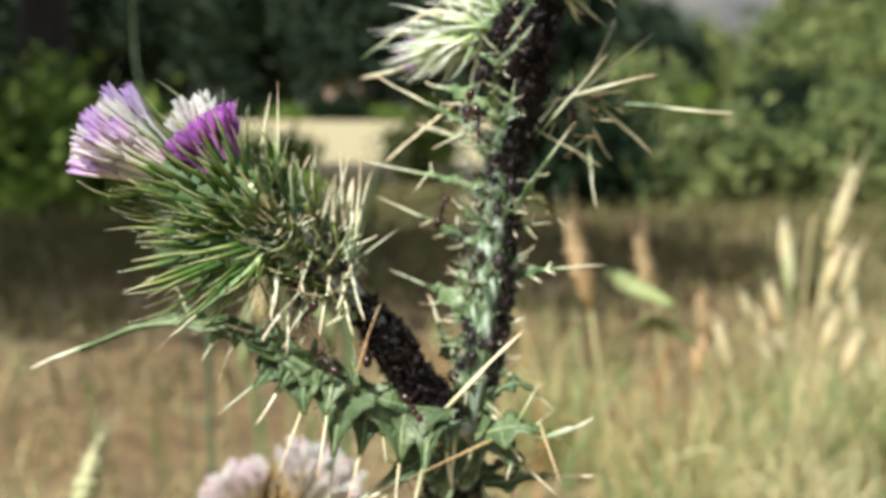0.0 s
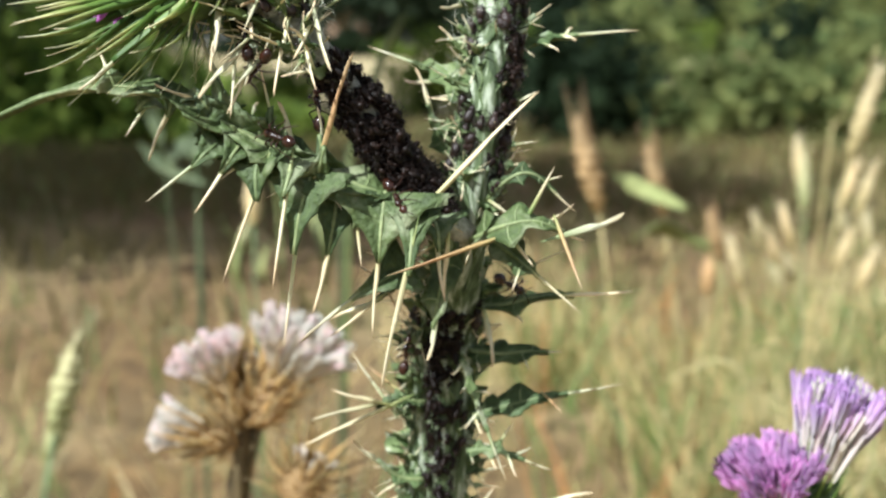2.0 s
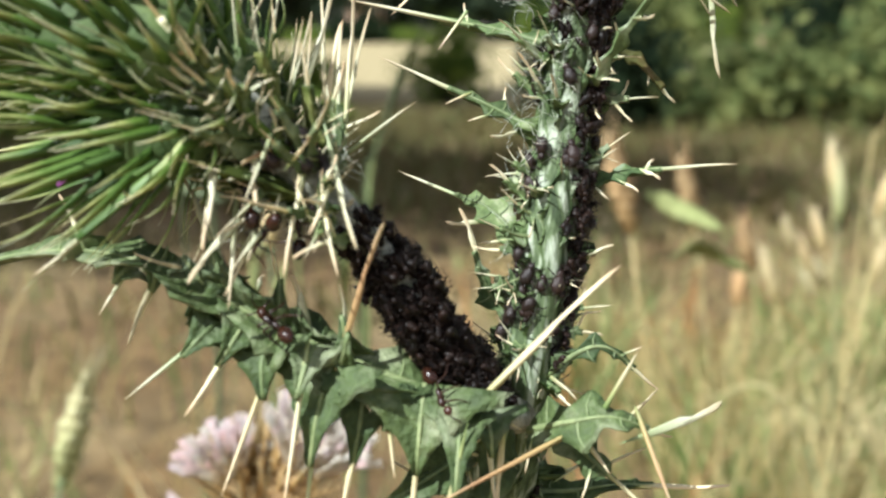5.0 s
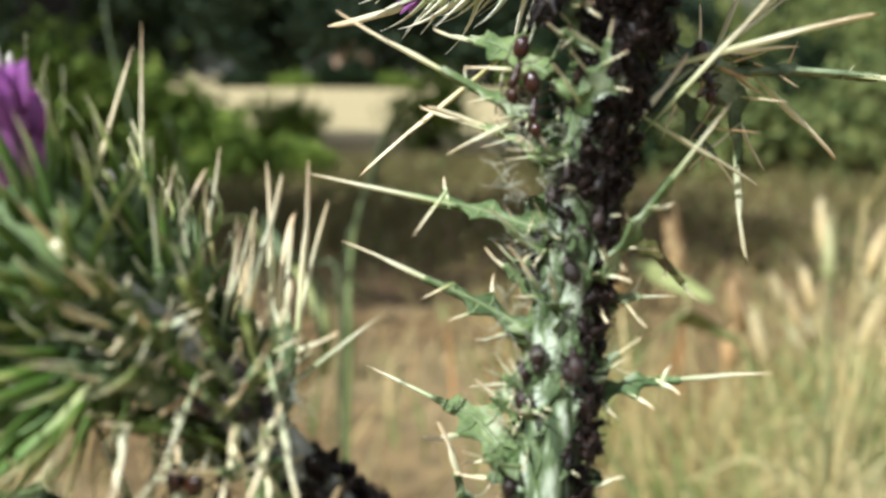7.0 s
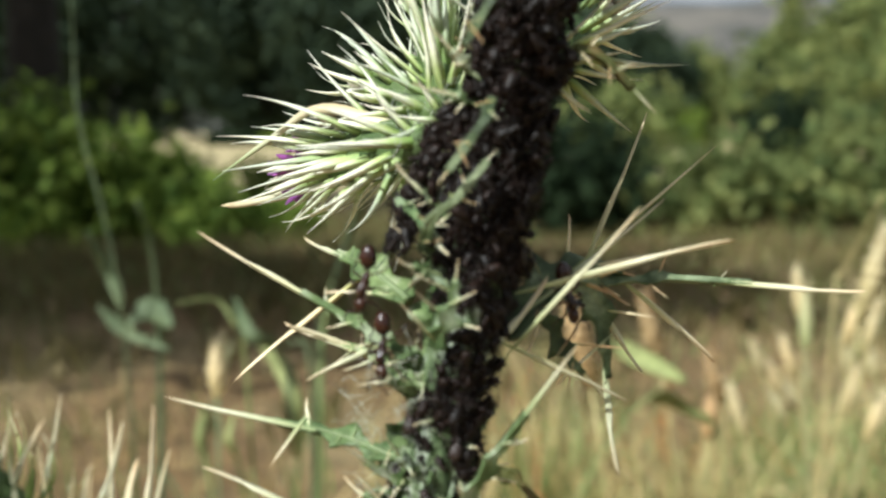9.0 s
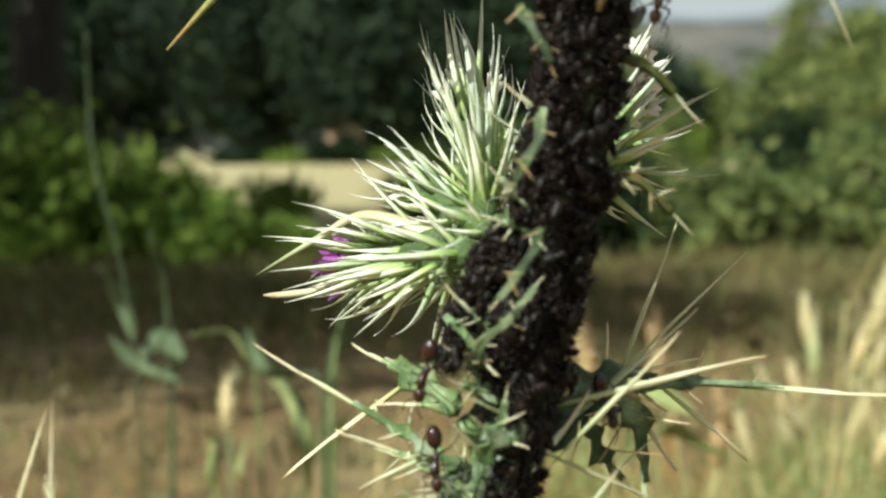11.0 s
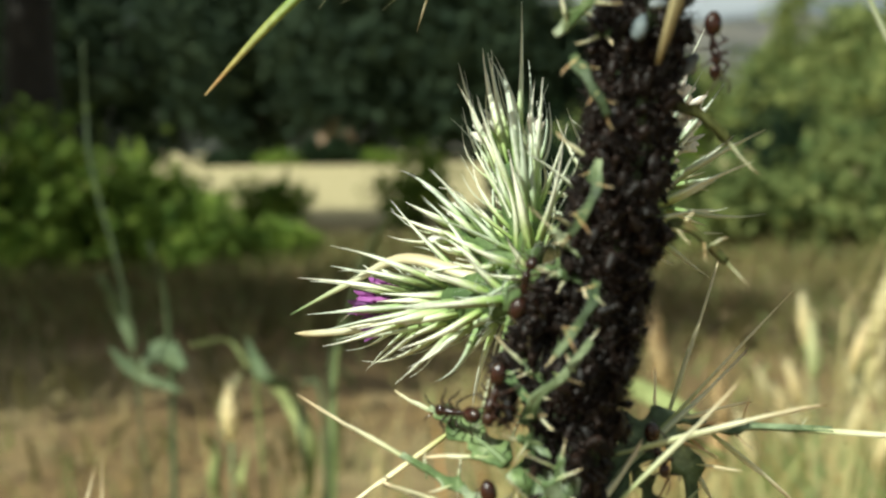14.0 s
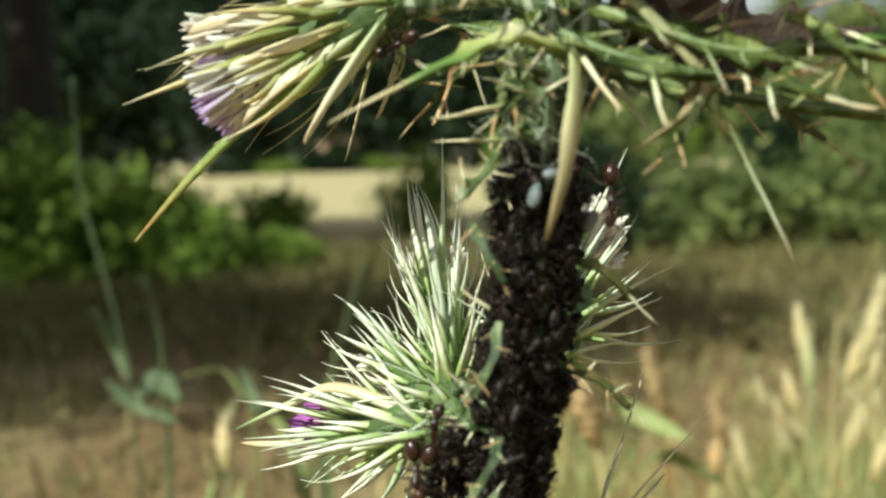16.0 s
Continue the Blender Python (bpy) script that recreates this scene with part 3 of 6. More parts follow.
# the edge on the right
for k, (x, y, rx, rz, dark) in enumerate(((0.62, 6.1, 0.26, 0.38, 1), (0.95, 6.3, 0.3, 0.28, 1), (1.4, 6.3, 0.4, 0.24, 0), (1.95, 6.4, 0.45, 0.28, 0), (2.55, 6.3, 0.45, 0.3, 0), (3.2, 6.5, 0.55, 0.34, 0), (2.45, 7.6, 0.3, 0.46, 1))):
    shrub(x, y, (rx, 0.36, rz), 40, 26, 0.055, 0.1, FOLIAGE_SHADED if dark else FOLIAGE_HAZED, 40 + k, "field-edge shrub with small leaves darkened for shade" if dark else "green field-edge shrub with small leaves", "shrubs")
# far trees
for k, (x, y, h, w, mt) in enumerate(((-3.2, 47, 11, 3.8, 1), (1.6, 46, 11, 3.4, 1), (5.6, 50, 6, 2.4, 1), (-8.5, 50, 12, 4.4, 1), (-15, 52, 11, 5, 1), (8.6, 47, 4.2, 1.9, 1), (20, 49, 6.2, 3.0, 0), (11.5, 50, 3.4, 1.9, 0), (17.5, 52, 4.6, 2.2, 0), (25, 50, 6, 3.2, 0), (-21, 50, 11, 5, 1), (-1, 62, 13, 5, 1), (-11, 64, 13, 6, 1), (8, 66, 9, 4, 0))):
    tree(x, y, h * 0.5, 0.22, (0, 0, h * 0.54), (w, w * 0.7, h * 0.52), 330, 34, 0.28, 0.55, FOLIAGE_HAZED if mt == 0 else FOLIAGE_DIM_SHADE, 60 + k, "distant green tree in haze-paled leaves beyond the field" if mt == 0 else "distant tree in shade-darkened leaves beyond the straw field", group="far trees")
for k, (x, y, h, w) in enumerate(((6.75, 20, 4.0, 0.5), (4.7, 15, 1.7, 1.0), (6.5, 16.5, 1.8, 1.1), (3.5, 19, 1.4, 0.9), (8.3, 18, 2.4, 1.1), (2.4, 16, 1.1, 0.6))):
    tree(x, y, h * 0.55, 0.07, (0, 0, h * 0.55), (w, w * 0.8, h * 0.46), 44, 34, 0.09, 0.14, FOLIAGE_HAZED, 160 + k, "slim light green tree" if k == 0 else "light green young tree across the field", group="young trees")
for k, (x, y, r_, z_) in enumerate(((-1.55, 9.6, 0.34, 0.12), (-2.5, 9.0, 0.4, 0.22), (-2.1, 8.2, 0.3, 0.2), (-0.22, 8.5, 0.26, 0.3))):
    shrub(x, y, (r_, 0.3, z_), 40, 20, 0.05, 0.08, FOLIAGE, 190 + k, "small green bush in the straw field", "far bushes")
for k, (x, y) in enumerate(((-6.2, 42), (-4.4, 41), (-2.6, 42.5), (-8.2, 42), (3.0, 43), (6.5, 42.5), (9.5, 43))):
    shrub(x, y, (1.2, 0.9, 0.72 if k > 3 else 0.45 if k == 1 else 0.18), 60, 30, 0.14, 0.22 if k > 3 else 0.12, FOLIAGE if k > 3 else FOLIAGE_SHADED if k % 2 else FOLIAGE, 90 + k, "low bush at the far edge of the field", "far bushes")


def shed(x, y, size=1.0):
    """A small pink-walled shed with a tiled roof far across the field."""
    ob = thing("shed", Matrix.Translation((x, y, 0)) @ Matrix.Diagonal((size, size, 1, 1)), "small pink-walled shed with an orange tiled roof", "shed")
    bm = bmesh.new()
    bmesh.ops.create_cube(bm, size=1, matrix=Matrix.Translation((0, 0, 0.8)) @ Matrix.Diagonal((3.6, 3.0, 1.7, 1)))
    part("wall", bm, PLASTER, ob, smooth=False)
    bm = bmesh.new()
    v = [bm.verts.new(p) for p in ((-2.0, -1.7, 1.6), (2.0, -1.7, 1.6), (2.0, 0, 2.3), (-2.0, 0, 2.3), (-2.0, 1.7, 1.6), (2.0, 1.7, 1.6))]
    bm.faces.new(v[:4]), bm.faces.new((v[3], v[2], v[5], v[4]))
    bmesh.ops.solidify(bm, geom=bm.faces[:], thickness=0.12)
    part("roof", bm, TILE, ob, smooth=False)
    bm = bmesh.new()
    bmesh.ops.create_cube(bm, size=1, matrix=Matrix.Translation((0.5, -1.51, 0.75)) @ Matrix.Diagonal((0.8, 0.06, 1.5, 1)))
    part("door", bm, DARK_WOOD, ob, smooth=False)
    return ob


shed(18.0, 60.0)
shed(-4.5, 46.5, 0.42)


# ---- the thistle ----
thistle = thing("thistle", (0, 0.085, 0), "green spiny thistle with downy winged stem, covered in black aphids", "thistle")
STEM_LINE = [(-30, 60, -560), (-24, 40, -300), (-14, 14, -120), (-10, 8, -50), (-9, 7, -31), (-8.5, 5, -18), (-7, 0, -8), (-5, -2, 3), (-3, -0.5, 16), (-1.5, 3, 28), (0, 4.5, 40), (2.6, 5, 52), (4.6, 5.5, 62), (6.6, 5.5, 72), (7.8, 5, 82), (9, 5, 92), (11, 5, 101), (13, 6, 112), (15, 7, 124)]


def stem_at(z):
    """The stem's middle at a height above the fork, mm."""
    zs = [p[2] for p in STEM_LINE]
    return Vector([float(np.interp(z, zs, [p[k] for p in STEM_LINE])) for k in range(3)])


def ribbed_stem():
    bm = bmesh.new()
    line = smoothed([mm(*p) for p in STEM_LINE], 130)
    rings = []
    for i, c in enumerate(line):
        d = (line[min(i + 1, 130)] - line[max(i - 1, 0)]).normalized()
        sx = Vector((1, 0, 0))
        sx = (sx - d * sx.dot(d)).normalized()
        sy = d.cross(sx)
        z = c.z * 1000 - 555
        r = float(np.interp(z, [-560, -100, -14, -2, 60, 100, 124], [4.6, 4.3, 4.1, 2.9, 2.6, 2.4, 1.8])) / 1000
        ring = []
        for k in range(20):
            a = 2 * math.pi * k / 20
            rr = r * (1 + 0.1 * math.cos(5 * a + 0.6) + 0.05 * noise.noise(c * 400 + Vector((k, 0, 0))))
            ring.append(bm.verts.new(c + sx * math.cos(a) * rr + sy * math.sin(a) * rr))
        rings.append(ring)
    for a, b in zip(rings, rings[1:]):
        for k in range(20):
            bm.faces.new((a[k], a[(k + 1) % 20], b[(k + 1) % 20], b[k]))
    bm.faces.new(rings[0][::-1]), bm.faces.new(rings[-1])
    return part("stem", bm, STEM, thistle, "ribbed pale-downy green stem")


ribbed_stem()
BRANCH_LINE = [(-6, -4, -2.5), (-9.6, -8, 1), (-14.6, -9.2, 7.3), (-19, -10, 14.5), (-25, -12, 22.3), (-30.5, -13, 28), (-37, -14.5, 33.5)]
bm = tube(bmesh.new(), [mm(*p) for p in BRANCH_LINE], [0.002, 0.0014, 0.0015, 0.0022, 0.0028], 30, 14, 0.12)
part("branch", bm, WOOL, thistle, "pale woolly side branch under the purple heads")

SEEDS = itertools.count(100)


def blade(line, wd, lobes, face, thorns, end, look_):
    """A leaf of the thistle: line, half width, lobes, face, spine length, end spine, look."""
    red = 0.35 if look_ is LEAF_SHADED else 0.6 if look_ is LEAF_MOTTLED_SHADE else 0.5 if look_ in (LEAF_OLIVE, LEAF_MAROON) else 0.0 if look_ is WING or line[0][2] > 10 else 0.1
    leaf(thistle, line, wd, lobes, face, thorns, end, look_, next(SEEDS), red=red, thorn=0.00022 if line[0][2] > 40 else 0.00036)


# lower left leaf
blade([(-7, -9, 0), (-16, -13, 3.6), (-25.4, -13, 7.5), (-34, -13, 11.6), (-42, -12.5, 15.6), (-50, -11, 16.6), (-58, -9, 15.5), (-68, -8, 11.5)], 4.4, 7, (0.1, -0.55, 0.8), 0.0, 9, LEAF)
# leaves round the fork on the other side
blade([(-5, -7, -3), (-1.5, -11, -0.5), (2.5, -12, 0.5), (6.5, -11, -1)], 4.4, 3, (0, -0.8, 0.6), 3, 3, LEAF)
blade([(-2, -6, -3), (1, -9, -5), (3.5, -10, -7)], 3.4, 2, (0, -1, 0.2), 2.5, 7, LEAF)
blade([(-4, -3, 1), (0, -5, 5), (3, -5, 5.5), (6, -4, 3)], 2.0, 3, (0, -1, 0.5), 2.2, 4, LEAF)
blade([(-7.5, -6, -3), (-9, -9, -9), (-10, -10, -14)], 3.6, 2, (-0.3, -1, 0), 2, 4, LEAF)
blade([(-10, -2, -8), (-14, -6, -8.5), (-18, -9, -11)], 1.6, 2, (0, -0.7, 0.7), 3, 7, LEAF)
# leaves of the lower stem
blade([(-4, 2, -14), (0, 1, -13.5), (5, -1, -11.8), (9, -2, -11.2)], 2.8, 3, (0, -0.5, 0.85), 2.5, 8, LEAF)
blade([(-5, 4, -21), (-1, 2, -21), (3, 1, -20.3), (6, 0, -20)], 3.2, 2, (0, -0.6, 0.8), 2, 2, LEAF)
blade([(-5, 4, -31), (0, 2.5, -29), (5, 1.2, -27.2), (9, 1.2, -26.4)], 3.2, 3, (0, -0.55, 0.8), 2, 8, LEAF)
blade([(-6, 0, -21), (-4.5, -3, -25), (-2.5, -4.5, -30)], 1.4, 3, (0.6, -0.8, 0.2), 1.6, 7, WING)
blade([(-11, 4, -29), (-15, 2, -28), (-18, 0, -28)], 2.4, 3, (0, -0.5, 0.85), 5, 10, LEAF)
blade([(-5, 3, -36), (-1, 1, -35), (3, 0, -36)], 2.2, 3, (0, -0.6, 0.8), 2, 4, LEAF)
blade([(-11, 4, -41), (-15, 3, -40), (-18, 2, -37)], 2.2, 3, (0, -0.7, 0.7), 2.5, 5, WING)
blade([(-5, 3, -45), (0, 0, -44), (7, -1, -42)], 2.4, 3, (0, -0.6, 0.8), 2, 6, LEAF)
# leaves of the middle stem
blade([(-4, 3, 36.6), (-9, 5, 38), (-15, 5.8, 39.2)], 2.1, 3, (0, -0.6, 0.8), 2.2, 10, WING)
blade([(-4, 3, 27), (-9, 4.6, 29.6), (-14, 5, 31.8)], 2.0, 3, (0, -0.7, 0.7), 2, 8, LEAF)
blade([(-5, 3, 14), (-9, 6, 18), (-13, 8, 19.5)], 3.2, 3, (0, -0.8, 0.6), 3, 8, WING)
blade([(-5, 2, 6), (-9, 3, 9), (-11, 3, 14)], 2.4, 3, (0, -1, 0.2), 3, 5, WING)
blade([(1, 2, 21.5), (5, 2, 23), (9, 2, 23.4)], 1.8, 3, (0, -0.6, 0.8), 1.5, 8, WING)
blade([(1.5, 0.5, 33), (4, -0.6, 37.5), (6.8, -1.5, 41.8)], 1.4, 3, (0.5, -0.8, 0.2), 1.2, 7.5, WING)
blade([(2, 3, 37), (6, 3, 35), (9, 3, 32)], 1.2, 3, (0.3, -0.9, 0.2), 1.2, 2, LEAF_SHADED)
blade([(-2, 4, 45), (-7, 6, 47.6), (-12.6, 7.4, 50.6)], 1.5, 4, (0, -0.7, 0.7), 2, 11, WING)
blade([(-3, 6, 50), (-7, 10, 52.5), (-10, 13, 53.5)], 2.6, 3, (0, -0.8, 0.5), 3, 5, WING)
blade([(-3, 6, 42), (-6, 8, 44.5), (-9, 9, 45.5)], 1.2, 3, (0, -0.7, 0.7), 2, 6, WING)
blade([(-1, 1, 47), (0.5, -1, 50), (1, -2, 53)], 1.8, 3, (0, -1, 0), 2.2, 2, WING)
# the leaf on the shaded side, in shade-darkened mottled green, with its hanging tip
blade([(5, 5, 47), (9, 9, 50.5), (13, 12, 52.5), (17, 14, 51.5)], 3.4, 4, (0.2, -0.6, 0.75), 4, 3, LEAF_MOTTLED_SHADE)
blade([(12, 11, 52), (14.5, 11, 48), (15.4, 10.5, 42)], 2.4, 3, (0.3, -0.95, 0), 3, 9, LEAF_MOTTLED_SHADE)
blade([(14, 13, 50.5), (21, 15, 50.8), (30, 15.5, 50.2)], 1.1, 3, (0, -0.7, 0.7), 1.5, 11, LEAF_MOTTLED_SHADE)
blade([(9, 8, 49), (11, 9, 45), (13, 10, 42.5)], 1.8, 3, (0.2, -0.9, 0.2), 3, 4, LEAF_MOTTLED_SHADE)
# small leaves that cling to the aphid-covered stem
blade([(-2, 1.5, 55), (-0.5, -0.5, 58), (1.5, -1, 60), (3.6, -0.5, 62.5)], 0.94, 2, (0, -1, 0.2), 0.7, 1.2, LEAF_MOTTLED_SHADE)
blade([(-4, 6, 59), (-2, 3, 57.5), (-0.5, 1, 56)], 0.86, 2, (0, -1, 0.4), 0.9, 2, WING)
blade([(4.2, -0.8, 77.5), (3.6, -2.2, 75), (2.6, -2.8, 73), (1.6, -2.6, 71.6)], 0.9, 2, (-0.2, -1, 0.1), 0.6, 1.2, LEAF_MOTTLED_SHADE)
blade([(2.2, 0, 86), (2.9, -1.8, 84.2), (3.9, -2.4, 82.6), (4.6, -2.4, 81)], 0.95, 2, (-0.1, -1, 0.1), 0.6, 1.2, LEAF_MOTTLED_SHADE)
blade([(1, 3, 88), (3.2, 0.5, 90), (4.4, -0.8, 92)], 0.86, 2, (-0.2, -1, 0.2), 1.6, 1.5, WING)
blade([(11, 4, 72), (13.5, 4, 71), (16, 4, 68.5)], 0.72, 2, (0.3, -0.8, 0.4), 1.5, 3, LEAF_SHADED)
blade([(11.5, 4, 82), (14, 4, 81), (16, 4, 79)], 0.86, 2, (0.3, -0.8, 0.4), 1.5, 4, LEAF_SHADED)
blade([(8, 1, 94), (7.4, -1, 97), (6, -2, 100)], 1.37, 3, (-0.2, -1, 0), 2, 3, WING)
# leaves of the top node
# the first two are added above the view, to shade the leaves below
blade([(13, 2, 106), (15, -4, 109), (18, -10, 111), (22, -16, 112)], 7.5, 4, (0, -0.3, 1), 3, 6, LEAF_OLIVE)
blade([(14, 3, 107), (22, -3, 110), (30, -8, 111), (38, -12, 110)], 7.5, 5, (0, -0.3, 1), 3, 6, LEAF_OLIVE)
blade([(11, 1, 100), (6, -2, 101.5), (1, -3.5, 99.5), (-3, -4, 97.6)], 1.7, 4, (0, -0.6, 0.8), 1.8, 7, BRACT)
blade([(10.8, 1, 99.3), (17.4, 0, 97.4), (24.6, 0, 96.0), (31.3, 0, 94.8), (42, 0, 93.4)], 2.3, 7, (0, -0.7, 0.7), 2.5, 6, LEAF_OLIVE)
blade([(10, 0, 101.6), (14.1, -3, 99.4), (18.2, -4, 98.2), (22, -4, 97.6)], 2.6, 4, (0, -0.5, 0.8), 3, 4, LEAF_OLIVE)
blade([(13, 2, 104), (19.8, -3, 100.5), (24.8, -4, 99.2), (31, -4, 99.5), (40, -3, 98)], 2.6, 7, (0.1, -0.6, 0.75), 3, 6, LEAF_OLIVE)
# broad maroon leaf as a dark backing for the shaded gap
blade([(16, 9, 106), (24, 11, 102.6), (31.3, 12, 102), (48, 12, 101.6)], 7.0, 5, (0, -1, 0.1), 3, 6, LEAF_MAROON)
blade([(12, 8, 102), (16, 8, 100), (21, 8, 99), (26, 7, 98)], 2.6, 4, (0, -0.9, 0.3), 3, 5, LEAF_OLIVE)
blade([(9, 4, 104), (6, 4, 100), (5, 4, 96)], 2.2, 4, (0.2, -0.9, 0.3), 2.5, 4, LEAF_OLIVE)
blade([(24, -3, 98.6), (27, -5, 96.6), (30, -6, 95.6)], 1.3, 3, (0, -0.8, 0.6), 2.5, 4, LEAF_OLIVE)
blade([(14, 6, 104), (22, 6, 101.5), (30, 6, 100), (38, 5, 101)], 3.4, 6, (0, -0.8, 0.6), 3, 6, LEAF_SHADED)
blade([(28, -2, 102.5), (29.4, -5, 101.2), (31.3, -6, 99.1), (33.6, -6, 96)], 1.2, 3, (-0.2, -0.9, 0.4), 2, 4, LEAF_OLIVE)
blade([(40, 0, 102.5), (36.5, -2, 100.8), (33, -3, 99)], 1.6, 3, (0.1, -0.8, 0.6), 2, 5, BRACT)
blade([(20.5, -2, 97), (21.6, -3, 95.4), (23.3, -3, 93.2), (24.6, -3, 90.6)], 1.3, 2, (0, -1, 0.2), 1, 9.5, LEAF_SHADED)
blade([(21, -3, 97.5), (20.4, -3.4, 95), (19.2, -3.6, 92.4), (17.6, -3.8, 91)], 0.9, 2, (0, -1, 0.2), 1, 2, LEAF_SHADED)
blade([(28, 1, 96), (30.2, 2, 94), (33, 2, 92)], 1.4, 2, (0, -1, 0.2), 1.5, 4, LEAF_SHADED)
blade([(12, 3, 104), (7, 0, 107), (2, -2, 108)], 3.2, 4, (0, -0.7, 0.7), 5, 6, LEAF_OLIVE)
blade([(14, 8, 110), (20, 9, 116), (26, 9, 120)], 4.2, 4, (0, -0.8, 0.5), 5, 6, LEAF_OLIVE)
blade([(10, 7, 101), (5, 10, 103), (0, 13, 104.5)], 2.6, 4, (0, -0.7, 0.6), 5, 4, LEAF_OLIVE)
blade([(5, 11, 103), (1, 14, 99), (-1, 15, 97)], 1.2, 2, (0, -0.9, 0.3), 3.5, 5, LEAF_OLIVE)
blade([(9, 2, 99), (7, 0, 97), (4.5, -1, 95)], 1.1, 2, (0, -0.9, 0.4), 2.5, 3, LEAF_OLIVE)
blade([(4, -1, 67.5), (3.2, -2.6, 65.8), (1.8, -3, 63.6), (0.4, -2.8, 61.8)], 0.95, 2, (-0.2, -1, 0.1), 0.6, 1.4, LEAF_MOTTLED_SHADE)


def lobe(parent, base, shoulder, tip, width, seed, material=LEAF):
    """A folded triangular lobe that narrows into a long spine (mm)."""
    rng = random.Random(seed)
    a, b, c = mm(*base), mm(*shoulder), mm(*tip)
    d = (b - a).normalized()
    side = d.cross(Vector((rng.uniform(-0.35, 0.35), -1, rng.uniform(-0.1, 0.5)))).normalized()
    up = side.cross(d)
    bm, rows, n = bmesh.new(), [], 12
    for i in range(n + 1):
        s = i / n
        m = a.lerp(b, s) + up * 0.0009 * math.sin(3.1 * s) * rng.uniform(0.8, 1.2)
        row = []
        for sg in (-1, 1):
            tooth = 1 + 0.3 * (1 if i % 4 == 2 else 0) * (1 - s) + rng.uniform(-0.05, 0.05)
            w = (width / 2000 * (1.15 * (1 - s) ** 2.2 + 0.6 * (1 - s)) + 0.0003) * tooth
            fold = 0.34 * w + 0.0005 * noise.noise(m * 300 + Vector((sg, seed, 0)))
            row += [m + side * sg * w * 0.5 + up * fold * 0.35, m + side * sg * w + up * fold]
        cross = [row[1], row[0], m - up * 0.0002, row[2], row[3]]
        rows.append([bm.verts.new(q + up * 0.00015) for q in cross] + [bm.verts.new(q - up * (0.0002 if j != 2 else 0.0006)) for j, q in reversed(list(enumerate(cross)))])
    for p, q in zip(rows, rows[1:]):
        for j in range(10):
            bm.faces.new((p[j], p[(j + 1) % 10], q[(j + 1) % 10], q[j]))
    bm.faces.new(rows[0][::-1]), bm.faces.new(rows[-1])
    ob = part("leaf_lobe", bm, material, parent)
    rib = tube(bmesh.new(), [a, a.lerp(b, 0.5) + up * 0.0009, b], [0.0003, 0.00026, 0.0003], 8, 6)
    part("midrib", rib, VEIN, ob)
    spine(b - d * 0.002, c, 0.00045 if c.z > b.z else 0.00058, ob, c.z > b.z and (c - b).length > 0.009, rng, rng.random() < 0.4)
    if width > 4:
        for sg in (-1, 1):
            e = a.lerp(b, 0.25) + side * sg * width / 2200
            spine(e, e + (side * sg + d * 0.8).normalized() * rng.uniform(0.0015, 0.003), 0.0003, ob, False, rng, True)


OUTER_LOBES = (
    ((-41.1, -12, 16.4), (-42.2, -13, 13.2), (-44.4, -14, 8.1), 3.0), ((-35.8, -13, 10.4), (-39, -15, 7.3), (-44.5, -16, 3.2), 3.4),
    ((-33, -13, 10.5), (-35.4, -16, 6.7), (-38.4, -17, 2.2), 3.6), ((-31, -13.5, 9), (-31.1, -16, 3.4), (-35.2, -17, -5.9), 6),
    ((-26.4, -14, 8.4), (-27.6, -18, 4.3), (-28.9, -19, -6.3), 3.6), ((-24.6, -14, 7), (-26.7, -17, -2.9), (-28, -18, -14.4), 6.5),
    ((-21.5, -13.5, 5), (-22.8, -15, -3.6), (-24.6, -16, -10.1), 5),
)
INNER_LOBES = (
    ((-15.8, -13.5, 4.4), (-16.5, -16, -4.1), (-17.2, -17, -12.4), 9.5), ((-12.2, -14, 2.4), (-12.7, -19, -5), (-15.8, -20, -18.3), 3.8),
    ((-13, -8, -6), (-20.5, -11, -10), (-26.5, -12, -15.2), 4.6), ((-24, -14, 6), (-22.9, -16, 10.1), (-19.3, -17, 20.7), 2.6),
    ((-29.4, -12, 9.4), (-29.6, -13, 14.5), (-30.8, -14, 20), 3), ((-26.6, -12, 8), (-28.2, -13, 11.7), (-28.7, -14, 15.1), 3),
    ((-33.4, -12, 11), (-36.4, -13, 18.2), (-39.3, -14, 26.1), 6),
)
UPPER_LOBES = (
    ((-22.8, -13, 7), (-23.7, -14, 11.3), (-23.8, -15, 14.5), 2.4), ((-36, -12, 12.5), (-39, -13, 16.7), (-43.3, -14, 17.2), 4),
    ((-44.4, -11, 15.5), (-46.2, -12, 13.8), (-47.5, -13, 10.8), 2.5), ((-49, -11, 16.5), (-50.5, -10, 19), (-52, -9.5, 22), 2.4),
    ((-10, -12, 1), (-9.2, -14, -3), (-8.4, -15, -9), 4.5), ((-19, -13, 4.5), (-19.6, -15, 0), (-18.6, -16, -4.5), 4.5),
)
for k, row in enumerate(itertools.chain(OUTER_LOBES, INNER_LOBES, UPPER_LOBES)):
    lobe(thistle, *row, 500 + k)

# the withered strap that hangs from the top node
bm = tube(bmesh.new(), [mm(11, -1, 101), mm(10.6, -4, 96), mm(9.4, -5.5, 90), mm(7.9, -5.5, 84.8)], [0.0006, 0.0009, 0.0010, 0.0008, 0.0002], 14, 8, 0.3, 0.4)
part("withered_leaf", bm, WITHERED, thistle, "withered straw-coloured leaf hanging from the top node")

